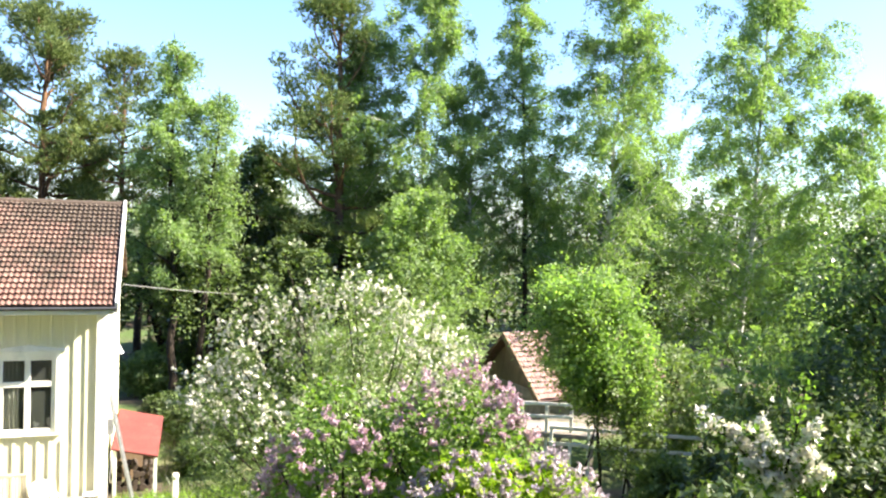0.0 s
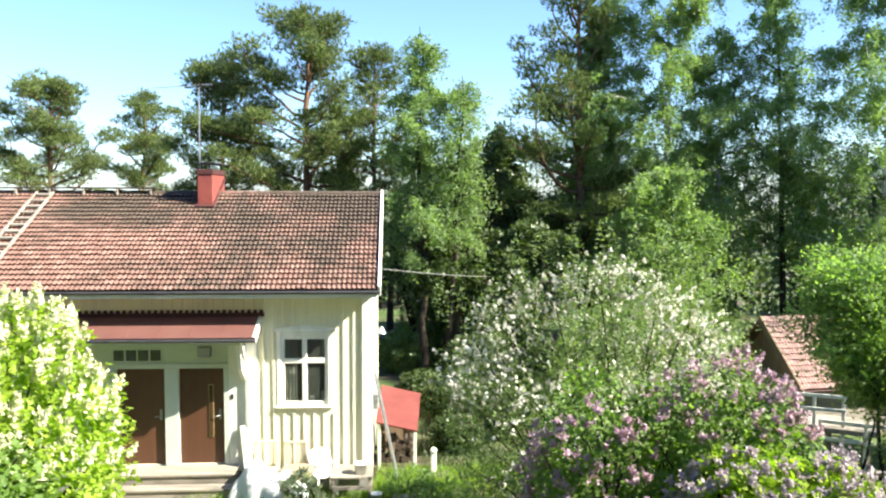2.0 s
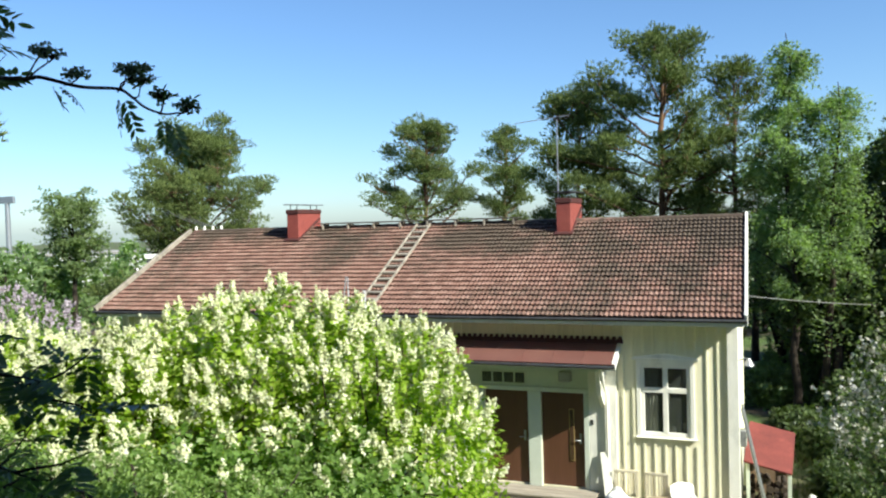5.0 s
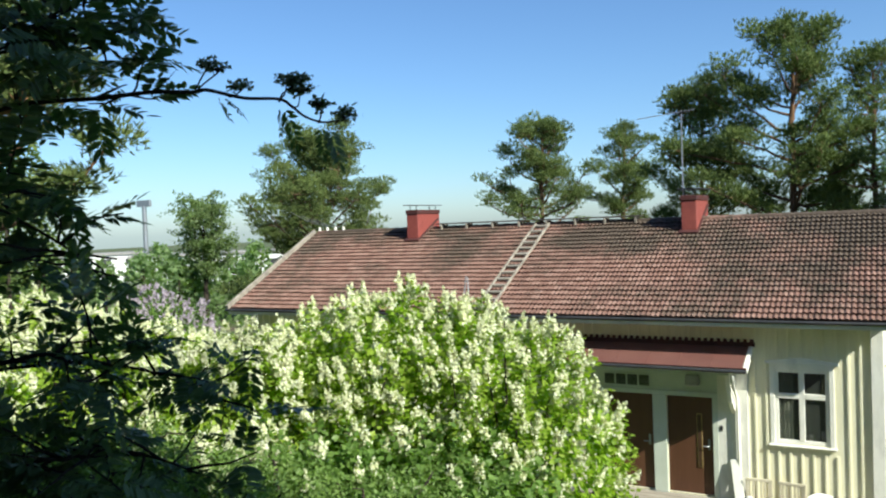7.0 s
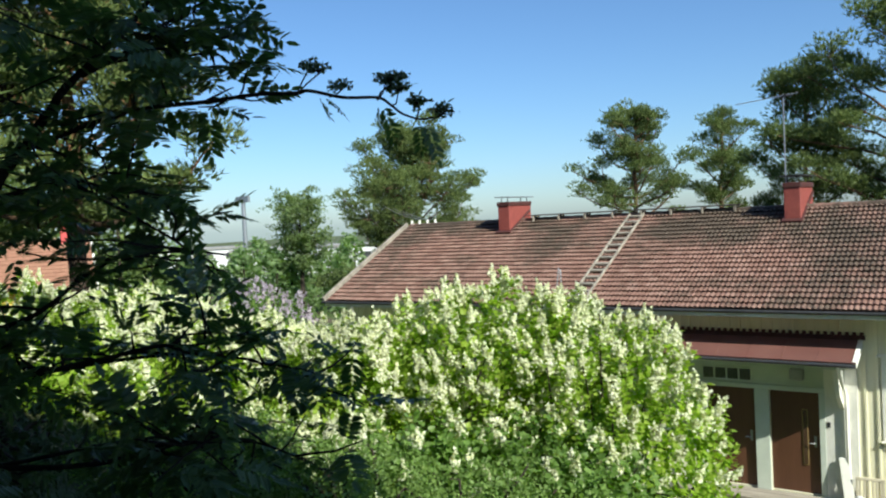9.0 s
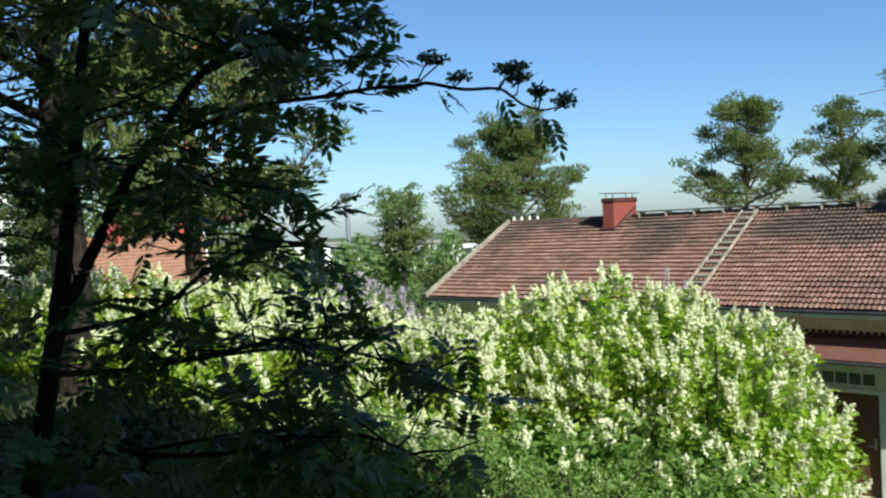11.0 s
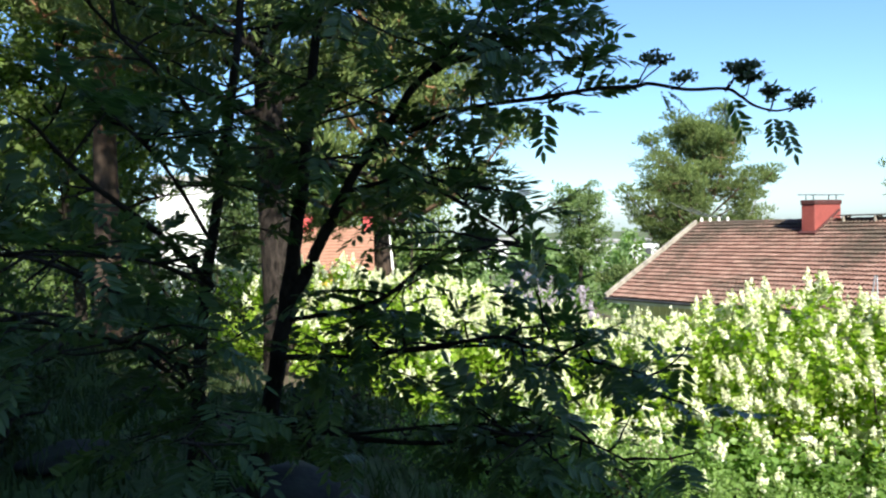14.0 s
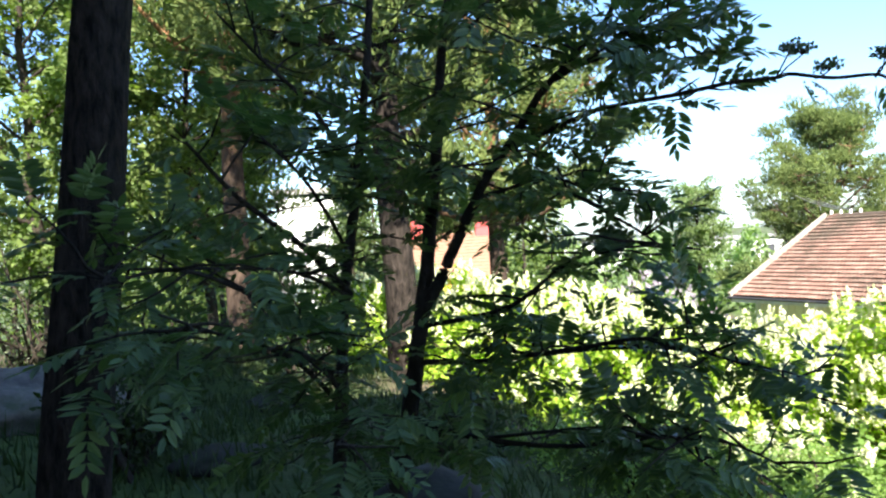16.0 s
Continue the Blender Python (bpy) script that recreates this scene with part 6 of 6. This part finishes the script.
def block(x, y, w, d, h, turn, storeys, bays, label, z=None):
    ob = tagged(empty("apartment_block", (x, y, hz(x, y) - 0.2 if z is None else z), turn), label, "building", "far buildings")
    part("wall", box((0, 0, 0), (w, d, h), 0.02), M_FACADE, ob, "pale rendered wall")
    part("roof", box((-0.2, -0.2, h), (w + 0.2, d + 0.2, h + 0.25), 0.02), M_STONE, ob)
    for s in range(storeys):
        for b in range(bays):
            a = w * (b + 0.3) / bays
            zz = h * (s + 0.35) / storeys
            part("window", box((a, -0.05, zz), (a + w * 0.4 / bays, 0.03, zz + h * 0.4 / storeys), 0.01), M_DARKMETAL, ob)
    return ob


block(-34.9, 9.6, 2.6, 8.0, 9.4, 68, 0, 0, "white rendered house gable beyond the trees", -1.0)
block(-70.0, 58.0, 16.0, 9.0, 5.0, 42, 2, 6, "pale block of flats far beyond the garden", -1.0)
block(-92.0, 60.0, 14.0, 9.0, 5.6, 50, 3, 5, "pale block of flats far beyond the garden", -1.5)


def floodlight():
    ob = tagged(empty("floodlight_mast", (-91.0, 78.3, 0.0)), "tall floodlight mast far away", "mast")
    part_np("pole", *tube([(0, 0, 0), (0, 0, 10.6)], [0.35, 0.3], 8), M_STEEL, ob, "", True)
    part("lamp_frame", box((-1.3, -0.2, 10.4), (1.3, 0.2, 11.3), 0.05), M_STEEL, ob)


floodlight()
birch(-28.8, 10.3, 9.4, 1.15, 2.6, "slim dark alder beside the white gable", 131, 9000, (0, 0), 0.14, L_DARK, B_DARK, 0.1, 0.2, "alder_tree")
birch(-39.4, 38.5, 8.5, 2.2, 3.5, "pale rounded tree standing far beyond the roof end", 130, 12000, (0, 0), 0.16, L_APPLE, B_DARK, 0.2, 0.2, "broad_tree", form=((0, 0.7), (0.4, 1), (0.8, 0.8), (1, 0.5)))
for i, (x, y, r, top) in enumerate(((-17.5, 15.5, 1.6, 4.9), (-19.5, 16.6, 1.7, 4.9), (-15.2, 13.2, 1.4, 4.7))):
    bush("purple_lilac", x, y, r, r, top, "pale mauve lilac beyond the white hedge", "lilac bush", L_LILAC, 140 + i, 220, 18, 0.09, LEAF, flowers=0.95, flower_mat=F_PALELILAC, flower_size=0.2, floret=0.05, per=20, high=-0.3, flower_label="pale mauve panicles")
bush("green_shrub", -18.0, 20.5, 1.2, 1.2, 5.2, "bright green shrub at the roof end", "shrub", L_MAPLE, 150, 240, 18, 0.1, LEAF, 0.6, 16)

# ---- garden by the doors ----
def grass(name, x0, x1, y0, y1, n, size, seed, label, mat):
    rng = np.random.default_rng(seed)
    x, y = rng.uniform(x0, x1, n), rng.uniform(y0, y1, n)
    c = np.sin(x * 1.7 + 0.5) * np.sin(y * 2.1) + 0.6 * np.sin(x * 4.3) * np.sin(y * 3.7 + 1)
    keep = c + rng.normal(0, 0.7, n) > -0.5
    x, y, c = x[keep], y[keep], c[keep]
    at = np.stack([x, y, height(x, y) - 0.02], 1)
    d = rng.normal(size=at.shape) * 0.35 + (0, 0, 1)
    s = size * rng.uniform(0.5, 1.2, len(at)) * (1 + 0.25 * c)
    tagged(part_np(name, *cards(at, d, rng.normal(size=at.shape) * (1, 1, 0), s, 0.02 + 0.03 * s, NEEDLE), mat), label, "grass", "", "stuff")


grass("grass", -9.0, 7.5, 12.0, 16.2, 26000, 0.28, 1, "long bright green grass in front of the house", L_GRASS)
grass("grass", -0.4, 3.0, 16.2, 17.6, 4000, 0.26, 2, "long bright green grass beside the gable", L_GRASS)
grass("grass", 0.6, 7.0, 17.6, 28.0, 14000, 0.22, 5, "thin grass under the trees behind the gable, toned dark for shade", L_DARK)
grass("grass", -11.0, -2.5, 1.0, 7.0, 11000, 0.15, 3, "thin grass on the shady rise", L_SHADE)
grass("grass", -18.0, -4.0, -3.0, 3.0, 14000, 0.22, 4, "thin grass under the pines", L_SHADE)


def slatted_chair(x, y, z, turn):
    ob = tagged(empty("garden_chair", (x, y, z), turn), "pale slatted wooden garden chair against the wall", "chair", "garden chairs")
    for a in (-0.24, 0.2):
        part("leg", box((a, -0.22, 0), (a + 0.04, -0.18, 0.42), 0.004), M_STRAW, ob)
        part("leg", box((a, 0.18, 0), (a + 0.04, 0.22, 0.95), 0.004), M_STRAW, ob)
    for i in range(5):
        part("seat_slat", box((-0.23, -0.22 + i * 0.085, 0.42), (0.23, -0.15 + i * 0.085, 0.44), 0.004), M_STRAW, ob)
    for i in range(6):
        part("back_slat", box((-0.19 + i * 0.07, 0.185, 0.5), (-0.15 + i * 0.07, 0.205, 0.92), 0.004), M_STRAW, ob)
    part("top_rail", box((-0.24, 0.18, 0.921), (0.24, 0.215, 0.98), 0.006), M_STRAW, ob)
    return ob


M_STRAW = solid("pale_wood", (0.46, 0.42, 0.30), (0.60, 0.55, 0.42), 4.0, 0.7, 0, 0.3, 30)
slatted_chair(-2.62, 16.3, 0.1, 4)
slatted_chair(-2.05, 16.25, 0.1, -6)


def draped_lounger():
    """A garden lounger under a white sheet."""
    ob = tagged(empty("covered_lounger", (-2.45, 15.75, 0.05), -8), "garden lounger covered with a bright white sheet", "lounger")
    n, m = 40, 22
    u, v = np.meshgrid(np.linspace(-1, 1, n), np.linspace(-1, 1, m), indexing="ij")
    rr = np.clip(1 - np.maximum(np.abs(u) ** 4, np.abs(v) ** 3), 0, 1)
    z = (0.45 + 0.18 * np.exp(-((u - 0.5) / 0.3) ** 2) + 0.38 * np.exp(-((u + 0.4) / 0.4) ** 2)) * rr ** 0.5
    z = z + 0.02 * np.sin(u * 17 + v * 5) * rr + 0.015 * np.sin(v * 23 + u * 9)
    x, y = u * (0.72 + 0.05 * np.sin(v * 7)), v * (0.36 + 0.04 * np.sin(u * 11))
    i, j = np.meshgrid(np.arange(n - 1), np.arange(m - 1), indexing="ij")
    f = np.stack([i * m + j, (i + 1) * m + j, (i + 1) * m + j + 1, i * m + j + 1], -1).reshape(-1, 4)
    part_np("sheet", np.stack([x, y, z + 0.03], -1).reshape(-1, 3), f, M_CLOTH, ob, "white sheet", True)
    for a in (-0.55, 0.5):
        for b in (-0.22, 0.2):
            part("leg", box((a, b, -0.05), (a + 0.04, b + 0.04, 0.3), 0.004), M_STEEL, ob)


draped_lounger()


def wicker_table(x, y, z):
    ob = tagged(empty("wicker_table", (x, y, z)), "round brown wicker table", "table")
    bm = bmesh.new()
    bmesh.ops.create_cone(bm, cap_ends=True, segments=28, radius1=0.33, radius2=0.35, depth=0.05)
    bmesh.ops.translate(bm, verts=bm.verts, vec=(0, 0, 0.58))
    part("tabletop", bm, M_WICKER, ob)
    for k in range(4):
        a = k * math.pi / 2 + 0.4
        part_np("leg", *tube([(0.26 * math.cos(a), 0.26 * math.sin(a), 0), (0.2 * math.cos(a), 0.2 * math.sin(a), 0.3), (0.27 * math.cos(a), 0.27 * math.sin(a), 0.56)], [0.02] * 3, 7), M_WICKER, ob, "", True)


M_WICKER = solid("wicker", (0.26, 0.20, 0.13), (0.42, 0.34, 0.24), 30.0, 0.8, 0, 0.8, 60)
wicker_table(-1.9, 15.95, 0.06)


def plastic_chair(x, y, z, turn):
    ob = tagged(empty("plastic_chair", (x, y, z), turn), "white plastic garden chair", "chair", "garden chairs")
    part("seat", box((-0.24, -0.24, 0.40), (0.24, 0.22, 0.43), 0.015), M_PLASTIC, ob)
    n = 9
    t = np.linspace(-1, 1, n)
    lo = np.stack([0.24 * t, 0.2 + 0.05 * (1 - t * t), np.full(n, 0.43)], 1)
    hi = np.stack([0.23 * t, 0.3 + 0.06 * (1 - t * t), 0.80 + 0.05 * (1 - t * t)], 1)
    v = np.concatenate([lo, hi, lo + (0, 0.025, 0), hi + (0, 0.025, 0)])
    i = np.arange(n - 1)
    f = np.concatenate([np.stack([i, i + 1, i + 1 + n, i + n], 1), np.stack([i + 2 * n, i + 3 * n, i + 1 + 3 * n, i + 1 + 2 * n], 1), np.stack([i + n, i + 1 + n, i + 1 + 3 * n, i + 3 * n], 1)])
    part_np("backrest", v, f, M_PLASTIC, ob, "", True)
    for a in (-0.22, 0.18):
        for b in (-0.22, 0.17):
            part("leg", box((a, b, 0), (a + 0.04, b + 0.04, 0.4), 0.006), M_PLASTIC, ob)
        part("armrest", box((a, -0.22, 0.60), (a + 0.045, 0.24, 0.63), 0.008), M_PLASTIC, ob)


plastic_chair(-1.42, 16.2, 0.06, 25)


def leaning_board():
    ob = tagged(empty("leaning_board", (-2.9, 16.28, 0.08), 3), "white painted board leaning on the wall beside the doors", "board")
    part("plank", box((-0.09, 0.0, 0.0), (0.09, 0.025, 1.35), 0.006, Matrix.Rotation(radians(-14), 4, "X") @ Matrix.Rotation(radians(-7), 4, "Y")), M_WHITE, ob)


leaning_board()


def low_deck():
    ob = tagged(empty("low_deck", (-0.85, 16.2, 0.0)), "low weathered wooden platform against the wall", "platform")
    for i in range(6):
        part("plank", box((-0.42, -0.42 + i * 0.135, 0.50), (0.42, -0.30 + i * 0.135, 0.535), 0.005), M_OLDWOOD, ob)
    for a in (-0.4, 0.33):
        for b in (-0.4, 0.3):
            part("leg", box((a, b, -0.05), (a + 0.07, b + 0.07, 0.499), 0.005), M_OLDWOOD, ob)
    part("brace", box((-0.39, -0.44, 0.28), (0.39, -0.421, 0.36), 0.004), M_OLDWOOD, ob)
    return ob


low_deck()


def bucket(x, y, z, r, h, label, mat):
    bm = bmesh.new()
    rings = [(r * 0.78, 0), (r, h), (r * 1.06, h), (r * 1.06, h + 0.015), (r * 0.95, h + 0.015), (r * 0.72, 0.02)]
    n = 20
    vs = [[bm.verts.new((x + q * math.cos(2 * math.pi * i / n), y + q * math.sin(2 * math.pi * i / n), z + zz)) for i in range(n)] for q, zz in rings]
    for a, b in zip(vs, vs[1:]):
        for i in range(n):
            bm.faces.new((a[i], a[(i + 1) % n], b[(i + 1) % n], b[i]))
    bm.faces.new(vs[0][::-1])
    bm.faces.new(vs[-1])
    bmesh.ops.recalc_face_normals(bm, faces=bm.faces)
    tagged(part("bucket", bm, mat, None, "", True), label, "bucket")


bucket(-0.68, 16.0, 0.537, 0.13, 0.2, "white plastic bucket standing on the wooden platform", M_PLASTIC)
bucket(-0.35, 15.6, 0.06, 0.11, 0.2, "white plastic bucket standing in the grass", M_PLASTIC)
bush("cream_shrub", -1.75, 14.9, 0.42, 0.36, 1.0, "small shrub covered in creamy yellow flowers by the table", "shrub", L_MAPLE, 160, 90, 7, 0.06, LEAF, 0.6, 10, 8, flowers=1.0, flower_mat=F_WHITE, flower_size=0.12, floret=0.035, per=22, fill=40, high=-1.5, pair=2, fat=0.4)
bush("garden_plant", 0.3, 15.75, 0.6, 0.35, 0.85, "leafy green garden plant at the corner of the house", "plant", L_MAPLE, 161, 90, 14, 0.1, LEAF, 0.6, 10, 10, fill=100)
bush("garden_plant", 0.9, 15.0, 0.7, 0.5, 0.8, "leafy green garden plant by the gable", "plant", L_MAPLE, 162, 120, 14, 0.1, LEAF, 0.6, 10, 10, fill=100)
def stone_trough(x, y):
    ob = tagged(empty("stone_trough", (x, y, hz(x, y) - 0.03), 4), "pale grey stone trough in the bright grass", "planter")
    bm = bmesh.new()
    ring = [(0.30, 0.17, 0.0), (0.38, 0.22, 0.3), (0.34, 0.18, 0.3), (0.32, 0.16, 0.22)]
    vs = [[bm.verts.new((sx * a, sy * b, z)) for sx, sy in ((-1, -1), (1, -1), (1, 1), (-1, 1))] for a, b, z in ring]
    for p, q in zip(vs, vs[1:]):
        for i in range(4):
            bm.faces.new((p[i], p[(i + 1) % 4], q[(i + 1) % 4], q[i]))
    bm.faces.new(vs[0][::-1])
    bm.faces.new(vs[-1])
    bmesh.ops.bevel(bm, geom=list(bm.edges), offset=0.012, segments=1, affect="EDGES")
    part("basin", bm, M_STONE, ob)


stone_trough(0.35, 15.3)


def step_ladder():
    ob = tagged(empty("leaning_ladder", (-0.2, 16.9, 0.0)), "grey metal ladder leaning on the gable", "ladder")
    for y in (-0.18, 0.18):
        part_np("rail", *tube([(0.28, y, 0.05), (-0.21, y, 2.4)], [0.025, 0.025], 7), M_STEEL, ob, "", True)
    for k in range(8):
        t = 0.1 + k * 0.11
        c = np.array((0.28 - 0.49 * t, 0, 0.05 + 2.35 * t))
        part_np("rung", *tube([c + (0, -0.18, 0), c + (0, 0.18, 0)], [0.014, 0.014], 6), M_STEEL, ob, "", True)


step_ladder()
marker = tagged(empty("garden_post", (0.85, 17.3, 0.0)), "short white garden post with a rounded top", "post")
bm = box((-0.06, -0.04, -0.05), (0.06, 0.04, 0.55), 0.02)
bmesh.ops.create_uvsphere(bm, u_segments=12, v_segments=8, radius=0.075, matrix=Matrix.Translation((0, 0, 0.56)))
part("board", bm, M_WHITE, marker)


def corner_lamp():
    ob = tagged(empty("outdoor_lamp", (HX1 + 0.03, HY0 + 0.2, 3.3)), "small metal outdoor lamp on the corner of the house", "lamp")
    part_np("arm", *tube([(0, 0, 0), (0.12, 0, 0.06), (0.2, 0, 0.03)], [0.012] * 3, 7), M_STEEL, ob, "", True)
    v, f = tube([(0.2, 0, 0.06), (0.2, 0, 0.0), (0.2, 0, -0.08)], [0.03, 0.06, 0.11], 14)
    part_np("shade", v, f, M_STEEL, ob, "", True)
    part("base_plate", box((-0.01, -0.05, -0.07), (0.012, 0.05, 0.07), 0.004), M_STEEL, ob)


corner_lamp()
meter = tagged(empty("meter_box", (HX1 + 0.035, HY0 + 0.3, 1.6)), "small grey meter box on the gable wall", "box")
part("case", box((0, -0.12, 0), (0.12, 0.12, 0.32), 0.01), M_STEEL, meter)
part("lid", box((0.121, -0.11, 0.02), (0.132, 0.11, 0.3), 0.004), M_PALE, meter)
